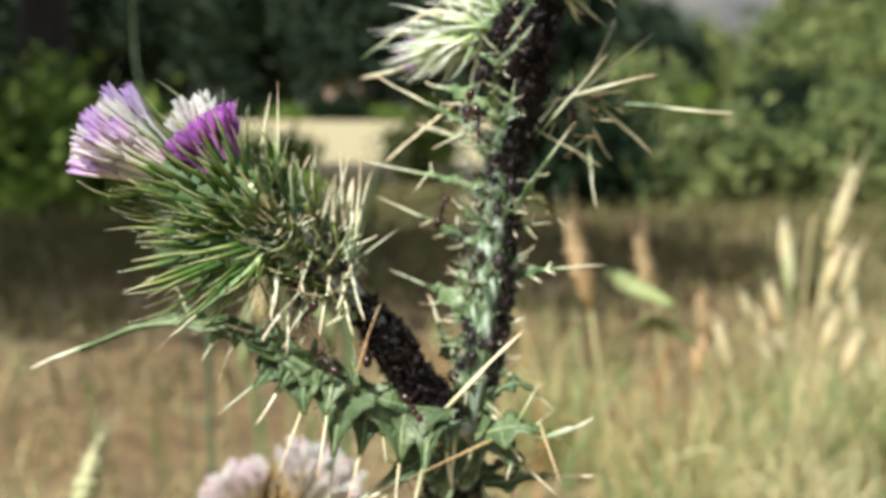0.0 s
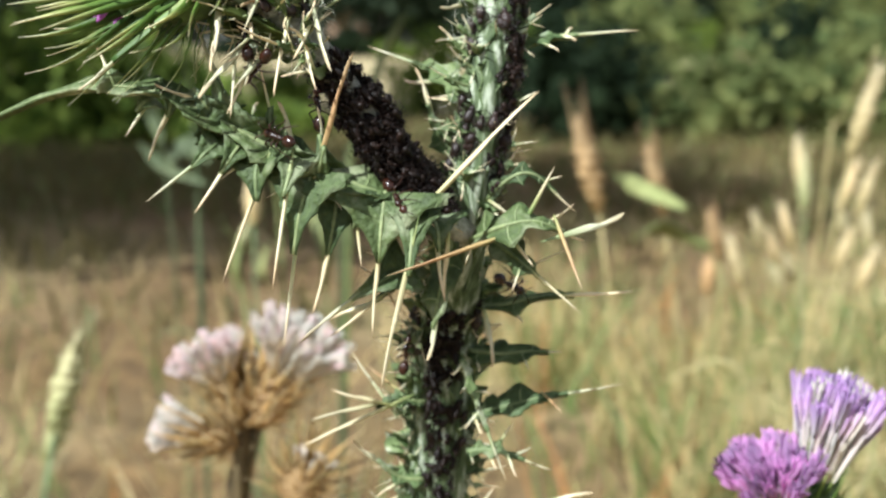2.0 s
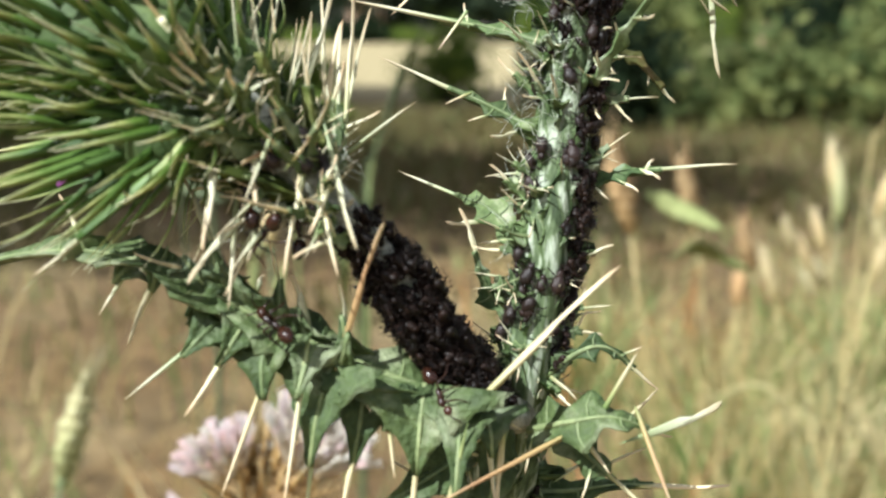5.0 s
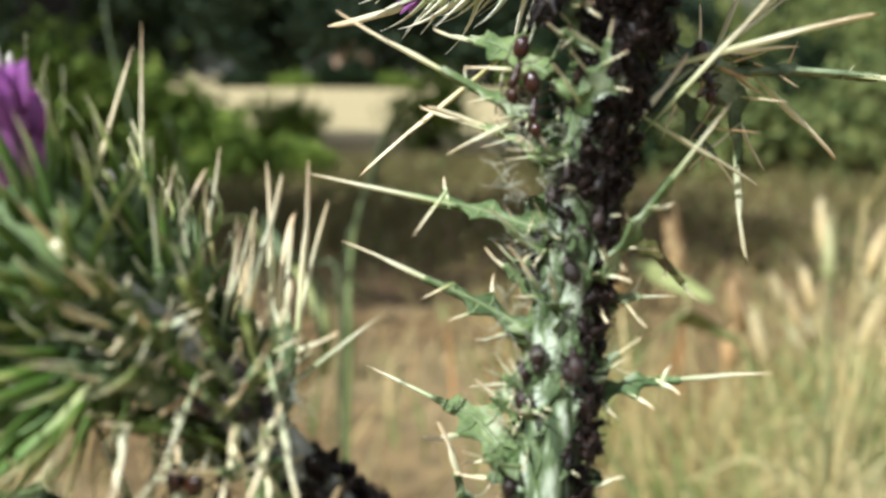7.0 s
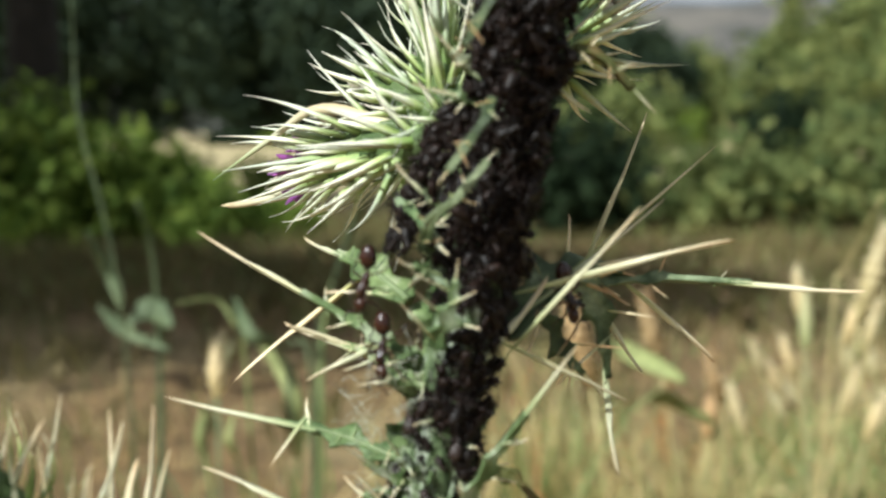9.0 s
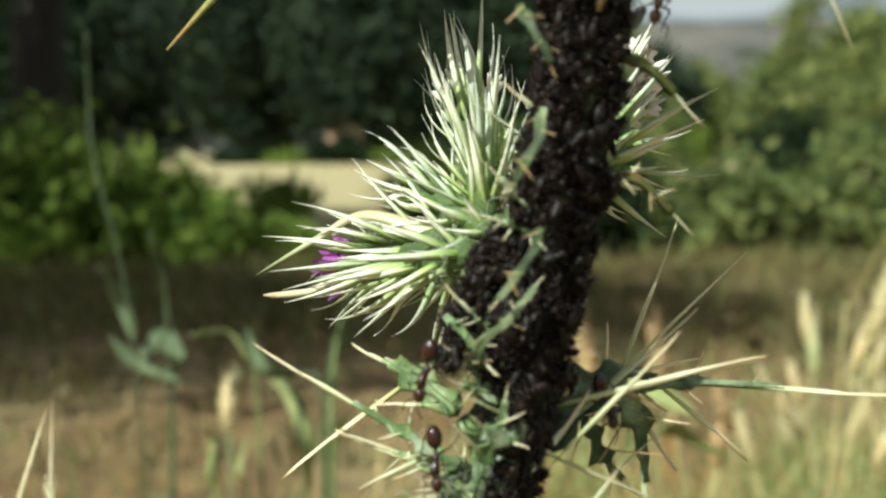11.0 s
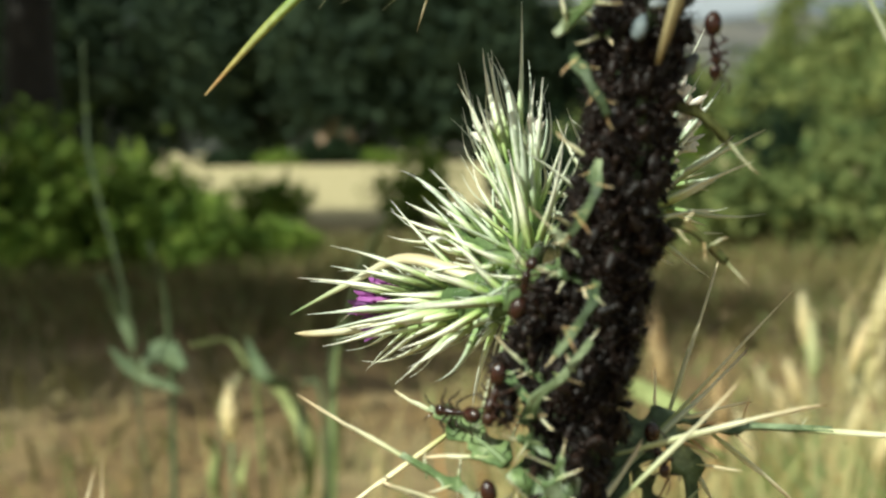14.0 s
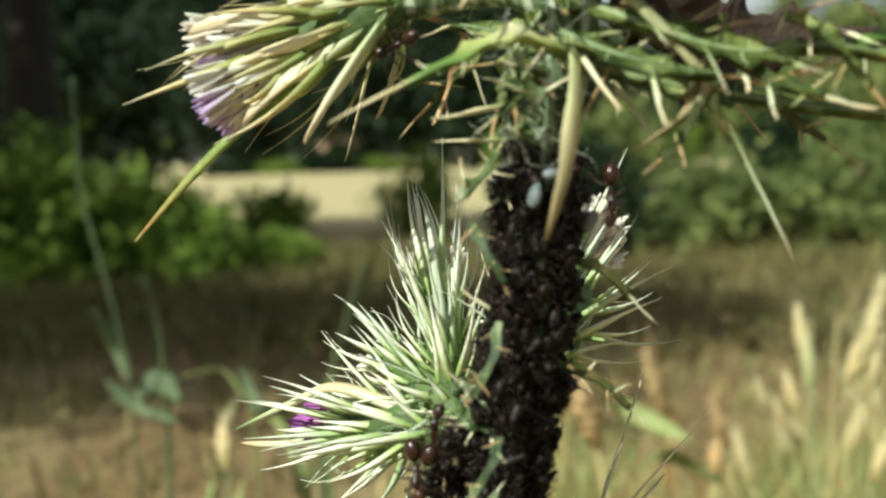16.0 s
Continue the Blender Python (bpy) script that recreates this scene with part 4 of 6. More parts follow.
# long single spines: foot, tip, russet or not
FORK_SPIKES = (
    (-10, -15, 3.5, 2.1, -15, 16.2, 0), (-3.5, -13, -2, -14.8, -23, -4, 1), (2, -12, 1.5, 5, -12, 7.4, 0), (6.5, -11.5, -1, 14.1, -8.6, 1.1, 0), (6, -12, -1, 8.2, -17, -7, 1),
    (-8, -12, -2, -8.4, -13, -9, 0), (0, -11, -2, 2.6, -13, -5, 0), (-18, -9, -11, -23, -11, -12.5, 0), (-3, 0, -15, -2, -3, -21, 0),
)
LOWER_SPIKES = (
    (-17, 0, -27.5, -24, -2, -25, 0), (-17, 0, -28.5, -28, -3, -33, 0), (-9, 14, 50, -20.8, 18.5, 40, 0), (-6, 9, 44, -14, 9, 47, 0), (8, 4, 48.5, 15.9, 0.1, 58.5, 0),
    (9, 8, 50, 21.1, 15.3, 58.3, 0), (9, 8, 50, 27.6, 21, 63.4, 0), (10, 6, 51.5, 24.8, 4.5, 55.4, 0), (14, 17, 52, 21.5, 27, 66.4, 0),
)
MIDDLE_SPIKES = (
    (19, 16, 49, 27, 18, 42, 0), (16, 16, 47, 20, 18, 41, 0), (6, 5, 46, 17, 9.3, 40, 0), (3, 3, 45, 9, 6, 52, 0), (13, 12, 52, 22, 16, 53, 0),
    (-7, 24, 104, -11, 28.4, 91.6, 0), (-4, 18, 103, -7, 22, 96, 0), (2, 14, 103, -1, 14, 95, 1), (5, 2, 96, -1, 1, 95, 0),
)
UPPER_SPIKES = (
    (4, 3, 93, -1, 3, 93, 0), (11, 0, 101, 14, -6, 95, 0), (15, 1, 100, 11, -4, 94, 1), (14, 4, 99, 18, 0, 92, 0), (-12, 4, 40, -15, 3, 36, 0),
    (-6, 5, 46, -12, 5, 43, 0), (-38, -14, 40, -38, -1, 52, 0),
)
for k, (a, b, c, d, e, f, red) in enumerate(itertools.chain(FORK_SPIKES, LOWER_SPIKES, MIDDLE_SPIKES, UPPER_SPIKES)):
    spine(mm(a, b, c), mm(d, e, f), 0.0006 if c < 40 else 0.00045, thistle, red == 1, random.Random(k))
for k, (foot, tip) in enumerate((((-9, 11, 104), (-22.5, 12, 99.4)), ((-8, 11, 103), (-19, 12, 95.6)), ((-9, 11, 106), (-24, 13, 104)), ((-7, 10, 102), (-13, 11, 93.5)))):
    spine(mm(*foot), mm(*tip), 0.0011, thistle, False, random.Random(70 + k))
# the crooked green bract that reaches out from the top head
bm = tube(bmesh.new(), [mm(-8, 15, 103.5), mm(-15, 16, 99), mm(-21, 16.6, 94.5), mm(-26, 17, 90), mm(-31.8, 17.4, 84)], [0.0013, 0.0010, 0.0007, 0.0006, 0.00012], 18, 7, 0.0, 0.6)
part("long_bract", bm, LONG_BRACT, thistle, "long crooked green bract with a brown tip")
bm = tube(bmesh.new(), [mm(-4.2, 18, 65.2), mm(-12.4, 22, 67.2), mm(-18.3, 28, 64.2), mm(-26.6, 36, 59.2)], [0.0008, 0.0007, 0.0006, 0.00012], 18, 7, 0.0, 0.6)
part("long_bract", bm, SPINE_PALE, thistle, "long arched pale bract of the bud")
spine(mm(-11, 29, 60), mm(-26.6, 42, 56), 0.0013, thistle, False, random.Random(90), True)
# the ochre strap that loops out of the top node
bm = tube(bmesh.new(), [mm(14.5, 0, 106), mm(17.4, -2, 102.4), mm(20.2, -3, 99), mm(21.4, -3, 96.6), mm(19.6, -3, 94.4), mm(15.8, -2.5, 91.8)], [0.0007, 0.0008, 0.0007, 0.0006, 0.00015], 20, 7, 0.0, 0.6)
part("narrow_bract", bm, WITHERED, thistle, "ochre strap-like bract hanging in a loop")


def stem_lobes():
    """Small downy lobes with thorns along the wings of the stem."""
    rng = random.Random(8)
    z = -49.0
    while z < 100:
        for turn, room in ((-84, 1.0), (-58, 0.9), (76, 0.8), (-28, 0.45), (34, 0.35)):
            if rng.random() > room or (z > 44 and abs(turn) < 40 and rng.random() < 0.7) or (z > 38 and turn > 0) or (z > 38 and rng.random() < 0.8):
                continue
            a = radians(turn + rng.uniform(-14, 14))
            out = Vector((math.sin(a), -math.cos(a), 0))
            c = stem_at(z + rng.uniform(-2, 2))
            r = 2.3 if z > -8 else 3.8
            ln = rng.uniform(1.8, 4.4) * (1 if abs(turn) > 40 else 0.6)
            up = Vector((0, 0, rng.uniform(-0.3, 0.9)))
            p0, p1 = c + out * r, c + out * (r + ln * 0.55) + up * ln * 0.4
            p2 = c + out * (r + ln) + up * ln
            face = Vector((-0.3 * out.x, -0.8, 0.5)) if abs(turn) > 40 else Vector((out.x, out.y, 0.6))
            leaf(thistle, [tuple(p0), tuple(p1), tuple(p2)], rng.uniform(1.1, 2.2), 2, face, rng.uniform(1.0, 1.8), rng.uniform(1.8, 4.0), WING if rng.random() < (0.55 if z > 0 else 0.8) else LEAF, rng.randrange(9999), "stem_wing", curl=0.6, thorn=0.0002)
        z += 4.6


stem_lobes()


def stem_ridge(turn, z0, z1, breadth, seed):
    """A thin wavy wing that runs down the stem, with small thorns on its crests."""
    rng = random.Random(seed)
    n = int((z1 - z0) / 0.5)
    rows, crest = [], []
    bm = bmesh.new()
    for i in range(n + 1):
        z = z0 + (z1 - z0) * i / n
        a = radians(turn + 9 * math.sin(z * 0.45 + seed))
        out, c = Vector((math.sin(a), -math.cos(a), 0)), stem_at(z)
        side = Vector((math.cos(a), math.sin(a), 0))
        r = float(np.interp(z, [-60, -14, -2, 60, 100], [4.2, 4.0, 2.7, 2.4, 2.2]))
        wave = (0.5 + 0.5 * math.sin(z * 1.15 + seed * 2 + noise.noise(Vector((z * 0.3, seed, 0))) * 3)) ** 2
        w = breadth * (0.25 + 0.75 * wave) * min(1, i / 4, (n - i) / 4) * rng.uniform(0.85, 1.15)
        tip = c + out * (r + w) + side * 0.5 * math.sin(z * 2.1 + seed) * w + Vector((0, 0, 0.4 * w))
        rows.append([bm.verts.new(mm(*q)) for q in (c + out * (r - 0.5) - side * 0.25, tip, c + out * (r - 0.5) + side * 0.25)])
        if wave > 0.93 and (not crest or z - crest[-1][2] > (6 if breadth > 1.4 else 14)):
            crest.append((tip, out, z))
    for p, q in zip(rows, rows[1:]):
        for j in range(3):
            bm.faces.new((p[j], p[(j + 1) % 3], q[(j + 1) % 3], q[j]))
    ob = part("stem_wing", bm, WING, thistle)
    for tip, out, z in crest:
        way = (out + Vector((rng.uniform(-0.3, 0.3), rng.uniform(-0.3, 0.1), rng.uniform(-0.2, 0.9)))).normalized()
        spine(mm(*(tip - way * 0.4)), mm(*(tip + way * rng.uniform(1.2, 3.4))), 0.00026, ob, False, rng, True)


for k, (turn, z0, z1, breadth) in enumerate(((-88, -52, -6, 3.6), (-88, -4, 60, 2.6), (-52, -50, 44, 1.6), (-15, 2, 42, 1.3), (28, -52, 40, 1.2), (86, -52, -6, 3.4), (86, -4, 42, 2.2), (-70, 60, 98, 1.6))):
    stem_ridge(turn, z0, z1, breadth, k)


def branch_spines():
    """Straight spines that stand up from the side branch behind the purple heads."""
    rng = random.Random(12)
    for k in range(12):
        s = rng.random()
        p = Vector((-23 - 15 * s, -8 + rng.uniform(-3, 3), 26 + 11 * s + rng.uniform(-2, 2)))
        way = Vector((rng.uniform(-0.15, 0.45), rng.uniform(-0.1, 0.4), 1)).normalized()
        if k % 2:
            spine(mm(*p), mm(*(p + way * rng.uniform(7, 12))), rng.uniform(0.0003, 0.0004), thistle, False, rng, True)
        else:
            leaf(thistle, [tuple(p - way * 3), tuple(p), tuple(p + way * 3)], 1.2, 2, (rng.uniform(-0.5, 0.5), -1, 0.2), 2, rng.uniform(6, 10), LEAF, 600 + k, "branch_wing", thorn=0.00022)
    for foot, tip in (((-36, -7, 37), (-36.3, -4, 54)), ((-31.5, -7, 35), (-30.4, -4, 44)), ((-26, -7, 31), (-26.6, -4, 42.6)), ((-24, -6, 30), (-23.4, -3, 42.6)), ((-22.5, -8, 27), (-17, -6, 31)), ((-34, -7, 36), (-31, -6, 42.5))):
        spine(mm(*foot), mm(*tip), 0.0004, thistle, False, rng, True)
    for k in range(13):
        p = Vector((-24 - 12 * rng.random(), -15, 20 + 10 * rng.random()))
        way = Vector((rng.uniform(-0.5, 0.2), rng.uniform(-0.8, -0.1), rng.uniform(-1.2, -0.3))).normalized()
        spine(mm(*p), mm(*(p + way * rng.uniform(5, 10))), 0.0005, thistle, False, rng, True)


branch_spines()


def branch_wings():
    """Small spiny downy wings round the upper part of the side branch, below the heads."""
    rng = random.Random(21)
    line = smoothed(BRANCH_LINE, 40)
    for k in range(26):
        i = 24 + rng.randrange(15)
        c, d = line[i], (line[i + 1] - line[i]).normalized()
        a = rng.uniform(-2.6, 2.6)
        f = (Vector((0, -1, 0)) - d * -d.y).normalized()
        out = f * math.cos(a) + d.cross(f) * math.sin(a)
        ln = rng.uniform(2.5, 5.0)
        p1 = c + out * 2.2 + d * rng.uniform(0, 1)
        p2 = c + out * (2.2 + ln * 0.55) + d * ln * 0.5
        p3 = c + out * (2.2 + ln) + d * ln * rng.uniform(0.5, 1.1)
        leaf(thistle, [tuple(p1), tuple(p2), tuple(p3)], rng.uniform(0.8, 1.5), 2, f + Vector((rng.uniform(-0.4, 0.4), 0, 0.4)), 1.6, rng.uniform(2.5, 6), WING if k % 3 else LEAF, 700 + k, "branch_wing", curl=0.6, thorn=0.00024)
    # broader green wings that sweep up into the heads
    for k in range(16):
        i = 27 + rng.randrange(10)
        c, d = line[i], (line[i + 1] - line[i]).normalized()
        a = rng.uniform(-1.7, 1.7)
        f = (Vector((0, -1, 0)) - d * -d.y).normalized()
        out = f * math.cos(a) + d.cross(f) * math.sin(a)
        ln = rng.uniform(4.5, 7.5)
        p1, p2, p3 = c + out * 2.4, c + out * (3.2 + ln * 0.2) + d * ln * 0.55, c + out * (3.4 + ln * 0.5) + d * ln
        leaf(thistle, [tuple(p1), tuple(p2), tuple(p3)], rng.uniform(1.3, 2.0), 2, out + Vector((rng.uniform(-0.3, 0.3), 0, 0.2)), 1.2, rng.uniform(2, 4.5), LEAF if k % 3 else LEAF_OLIVE, 760 + k, "branch_wing", curl=0.5, thorn=0.0002)


branch_wings()

# heads of the side branch, of the middle, and of the top
head(thistle, (-39, -15, 33), (-52, -15, 41), 5.0, 105, 8.6, BRACT, ((LILAC, 90), (WHITE, 70)), (70, 14), seed=31, width=1.3, label="thistle head with fading lilac and cream florets", tuft_length=13, open_angle=19)
head(thistle, (-37, -17, 33), (-43.0, -16, 41.6), 4.2, 70, 7.6, BRACT, ((PURPLE, 120),), (72, 20), seed=32, width=1.2, label="thistle head with bright purple florets", tuft_length=8.2, open_angle=20, floret=1.5)
head(thistle, (-38, -11, 34), (-47, -10, 43), 4.2, 60, 9.5, BRACT, ((WHITE, 40),), (64, 8), seed=33, width=1.15, label="thistle head with pale pappus hairs", tuft_length=9, open_angle=30)
head(thistle, (-34, -14, 30), (-47, -15, 27.5), 4.6, 110, 11, BRACT, ((PURPLE, 4),), (86, 16), seed=34, width=1.25, label="closed green thistle bud with long spiny bracts", tuft_length=4)
head(thistle, (-1, 14, 64), (-13, 28, 61.5), 2.9, 92, 12.4, BRACT_PALE, ((PURPLE, 22),), (58, 5), body=BODY_GREEN, seed=35, label="pale green spiny thistle bud showing a purple tip", tuft_length=9, width=1.0, open_angle=10, jitter=27)
head(thistle, (0.5, 16, 67), (-1.5, 22, 78), 2.0, 84, 11.6, BRACT_PALE, ((WHITE, 3),), (40, 3), body=BODY_GREEN, seed=36, label="pale green upright thistle bud with white spines", tuft_length=7, width=0.98, jitter=22)
head(thistle, (-31, -10, 29.5), (-38.5, -7, 40), 3.6, 66, 7.6, BRACT, ((WHITE, 4),), (84, 18), seed=40, width=1.15, label="green spiny bud behind the purple heads", tuft_length=4)
head(thistle, (1, 14.5, 65.5), (-7, 24, 70.5), 1.8, 46, 8.2, BRACT_PALE, ((WHITE, 2),), (60, 8), body=BODY_GREEN, seed=39, label="small cream-spined thistle bud between two larger ones", tuft_length=4, width=0.95, jitter=26)
head(thistle, (8, 14, 70), (14, 30, 79), 4.0, 74, 11.5, BRACT_PALE, ((WHITE, 60),), (85, 12), seed=37, floret=1.7, label="spiny thistle bud with a whitish tuft behind the stem", tuft_length=8, width=0.85, jitter=24)
head(thistle, (-3, 13, 106.5), (-15.5, 15, 102.5), 3.4, 56, 12.5, BRACT_GOLD, ((LILAC, 22), (WHITE, 70)), (52, 4), seed=38, label="top thistle head with white and lilac florets", width=1.25, tuft_length=10, open_angle=20)
bm = tube(bmesh.new(), [mm(12, 6, 104), mm(6, 10, 107), mm(-3, 13, 106.5)], [0.002, 0.0017, 0.0018], 10, 10, 0.06)
part("stalk", bm, STEM, thistle, "short downy stalk of the top head")

# the broad orange-streaked bract over the side branch, and the cottony threads about it
leaf(thistle, [(-25, -13, 23), (-30, -16, 29), (-35, -19, 35), (-38, -20, 39)], 1.1, 2, (-0.2, -0.9, 0.4), 2, 4, BRACT, 401, "broad_bract", red=1.0)
leaf(thistle, [(-34, -17, 31), (-40, -20, 25), (-46, -21, 20)], 0.9, 2, (-0.2, -0.9, 0.4), 1, 5, BRACT, 402, "narrow_bract")


def down(centre, spread, count, seed, parent):
    """Loose cottony threads lying over the plant."""
    rng = random.Random(seed)
    bm = bmesh.new()
    for k in range(count):
        p = Vector(centre) + Vector([rng.uniform(-1, 1) * spread[j] for j in range(3)])
        q = p + Vector((rng.uniform(-3, 3), rng.uniform(-1, 1), rng.uniform(-2.5, 2.5)))
        c = (p + q) / 2 + Vector((rng.uniform(-1, 1), rng.uniform(-1, 0.2), rng.uniform(-1, 1)))
        tube(bm, [mm(*p), mm(*c), mm(*q)], [0.000025, 0.00003, 0.000015], 4, 3)
    tagged(part("cottony_down", bm, FLUFF, parent, "loose white cottony threads"), kind="stuff")


down((-28, -13.5, 24), (5, 1.2, 4), 130, 1, thistle)
down((-42, -18, 34), (7, 2, 5), 90, 2, thistle)
down((-4.5, 0.5, 30), (3, 1.8, 17), 170, 3, thistle)
down((7.6, 1.5, 97), (3.5, 2, 6), 110, 4, thistle)
down((-1, 13, 65), (4, 3, 4), 70, 5, thistle)


def cast_skin(p, size, turn):
    """A shed pale aphid skin or wax lump stuck to the stem."""
    bm = ellipsoid(bmesh.new(), (0, 0, 0), (size * 0.45, size * 0.35, size * 0.7), (0.3, 0.2, 1), 12, 9, 0.15)
    for v in bm.verts:
        v.co *= 1 + 0.12 * noise.noise(v.co * 1500)
    ob = part("cast_skin", bm, WAX)
    ob.matrix_basis = Matrix.Translation(mm(*p) + Vector((0, 0.085, 0))) @ Matrix.Rotation(turn, 4, "Y")
    tagged(ob, "pale bluish cast aphid skin stuck to the stem", "insect skin", "cast skins")


for k, (x, y, z, sz) in enumerate(((7.5, -0.4, 88.2, 1.6), (12.6, 4.5, 85.5, 1.8), (12.2, 11, 48.8, 1.3), (9, -0.5, 90, 1.2))):
    cast_skin((x, y, z), sz / 1000, 0.4 * k)

# ---- neighbouring thistles ----
faded = thing("faded_thistle", (0, 0.085, 0), "dry brown thistle with faded pinkish white heads", "thistle")
bm = tube(bmesh.new(), [mm(-70, 130, -558), mm(-66, 120, -300), mm(-62, 107, -110), mm(-61, 106, -84)], [0.003, 0.0026, 0.0022], 20, 8, 0.05)
part("stem", bm, STALK_BROWN, faded)
FADED = (  # base, rim, florets, cup radius, bracts, their length, bract spread, tuft length, opening
    ((-58.4, 106, -72), (-64.2, 106, -58), ((PINKISH, 80), (WHITE, 20)), 4.4, 80, 11, (60, 12), 12, 46),
    ((-55.6, 107, -72), (-48, 107, -57), ((WHITE, 90), (PINKISH, 40)), 5.4, 120, 12, (64, 12), 15, 44),
    ((-57, 109, -71), (-56.2, 110, -58), ((WHITE, 12),), 5.4, 90, 12, (44, 4), 6, 20),
    ((-60, 104, -76), (-69.5, 103, -72.5), ((WHITE, 90), (PINKISH, 20)), 3.8, 70, 12, (72, 18), 12, 20),
    ((-46, 102, -90), (-42, 101, -80), ((WHITE, 8),), 5.0, 80, 14, (95, 24), 6, 30),
)
for k, (b_, c_, tf, r_, n_, ln_, sp_, tl_, op_) in enumerate(FADED):
    head(faded, b_, c_, r_, n_, ln_, BRACT_DRY, tf, sp_, BODY_DRY, 50 + k, "withered straw-brown thistle head" if k in (2, 4) else "dried brown thistle head with faded florets", tuft_length=tl_, open_angle=op_, width=1.4, floret=0.8)
    bm = tube(bmesh.new(), [mm(-61, 106, -90 - 6 * k), mm(*b_)], [0.0016, 0.0014], 4, 7)
    part("stalk", bm, STALK_BROWN, faded)
purple = thing("purple_thistle", (0, 0.085, 0), "neighbouring thistle with two open purple heads", "thistle")
bm = tube(bmesh.new(), [mm(60, 40, -558), mm(56, 32, -300), mm(50, 22, -100), mm(48, 20, -72)], [0.003, 0.0026, 0.0022], 20, 8, 0.05)
part("stem", bm, STEM, purple)
head(purple, (48, 19, -61), (45, 18, -49), 4.4, 70, 7, BRACT, ((MAUVE, 120),), (75, 20), seed=61, label="open purple thistle head", tuft_length=10, open_angle=42)
head(purple, (49, 20, -62), (52.4, 20, -46), 5.0, 70, 8, BRACT, ((WHITE, 40), (LILAC, 150)), (50, 10), seed=62, label="thistle head with white and lilac florets", tuft_length=16, open_angle=16)
for k, b_ in enumerate(((48, 19, -61), (49, 20, -62))):
    bm = tube(bmesh.new(), [mm(48, 20, -76), mm(*b_)], [0.0018, 0.0015], 4, 7)
    part("stalk", bm, STEM, purple)
for k, (line, wd) in enumerate((([(48, 20, -76), (40, 16, -72), (33, 14, -64)], 2.4), ([(49, 20, -84), (60, 16, -78), (66, 14, -70)], 2.6), ([(48, 20, -80), (42, 12, -84), (34, 8, -82)], 2.4))):
    leaf(purple, line, wd, 4, (0, -0.6, 0.8), 4, 6, LEAF, 300 + k)


# ---- aphids ----
def aphid_mesh(material, seed):
    """A pear-shaped body with two tail tubes, six legs and two feelers; 1 long, along y, its belly at z = 0."""
    rng = random.Random(seed)
    bm = bmesh.new()
    ellipsoid(bm, (0, -0.06, 0.28), (0.25, 0.22, 0.47), (0, -1, 0.2), 8, 7, -0.3)
    trunk = list(bm.verts)

    def grown():
        """Weld what was added last to the nearest corner of the body."""
        fresh = [v for v in bm.verts if v not in trunk]
        v, w = min(((v, w) for v in fresh for w in trunk), key=lambda p: (p[0].co - p[1].co).length)
        bmesh.ops.weld_verts(bm, targetmap={v: w})
        trunk[:] = list(bm.verts)

    ellipsoid(bm, (0, 0.38, 0.27), (0.17, 0.15, 0.17), (0, 1, -0.2), 6, 5)
    grown()
    for sx in (-1, 1):
        tube(bm, [(0.14 * sx, -0.34, 0.42), (0.2 * sx, -0.56, 0.52)], [0.035, 0.025], 1, 4)
        grown()
        tube(bm, [(0.07 * sx, 0.5, 0.32), (0.2 * sx, 0.7, 0.5), (0.3 * sx, 0.45, 0.66)], [0.018, 0.014, 0.008], 2, 3)
        grown()
        for y0, y1 in ((0.22, 0.5), (0.08, 0.05), (-0.05, -0.5)):
            k = rng.uniform(0.8, 1.15)
            tube(bm, [(0.18 * sx, y0, 0.24), (0.48 * sx * k, (y0 + y1) / 2, 0.42), (0.62 * sx * k, y1, -0.04)], [0.034, 0.028, 0.018], 2, 3)
            grown()
    return mesh_of("aphid", bm, material)


APHIDS = [aphid_mesh(APHID_BROWN, k) for k in range(3)]


def settled(p, normal, heading, size):
    """The pose of an aphid on a surface."""
    n = Vector(normal).normalized()
    y = Vector(heading)
    y = (y - n * y.dot(n)).normalized()
    x = y.cross(n)
    return Matrix.Translation(p) @ Matrix((x, y, n)).transposed().to_4x4() @ Matrix.Scale(size, 4)


def on_line(line, s, turn, radius):
    """A place and normal on a limb (mm): s from 0 to 1 along it, turn about it (0 faces -y)."""
    pts = smoothed(line, 40)
    i = min(int(s * 40), 39)
    d = (pts[i + 1] - pts[i]).normalized()
    f = Vector((0, -1, 0))
    f = (f - d * f.dot(d)).normalized()
    x = d.cross(f) * -1
    n = f * math.cos(turn) + x * math.sin(turn)
    return mm(*(pts[i].lerp(pts[i + 1], s * 40 - i) + n * radius)), n, d


def joined(template, poses, name, material):
    tv = np.array([v.co for v in template.vertices])
    tf = [tuple(p.vertices) for p in template.polygons]
    vs, fs = [], []
    for k, m in enumerate(poses):
        a = np.array(m)
        vs.append(tv @ a[:3, :3].T + a[:3, 3])
        fs += [tuple(i + k * len(tv) for i in f) for f in tf]
    return sheet(name, np.concatenate(vs).tolist(), fs, material)


APHIDS_SOLO = [aphid_mesh(APHID_LONE, k) for k in range(3)]


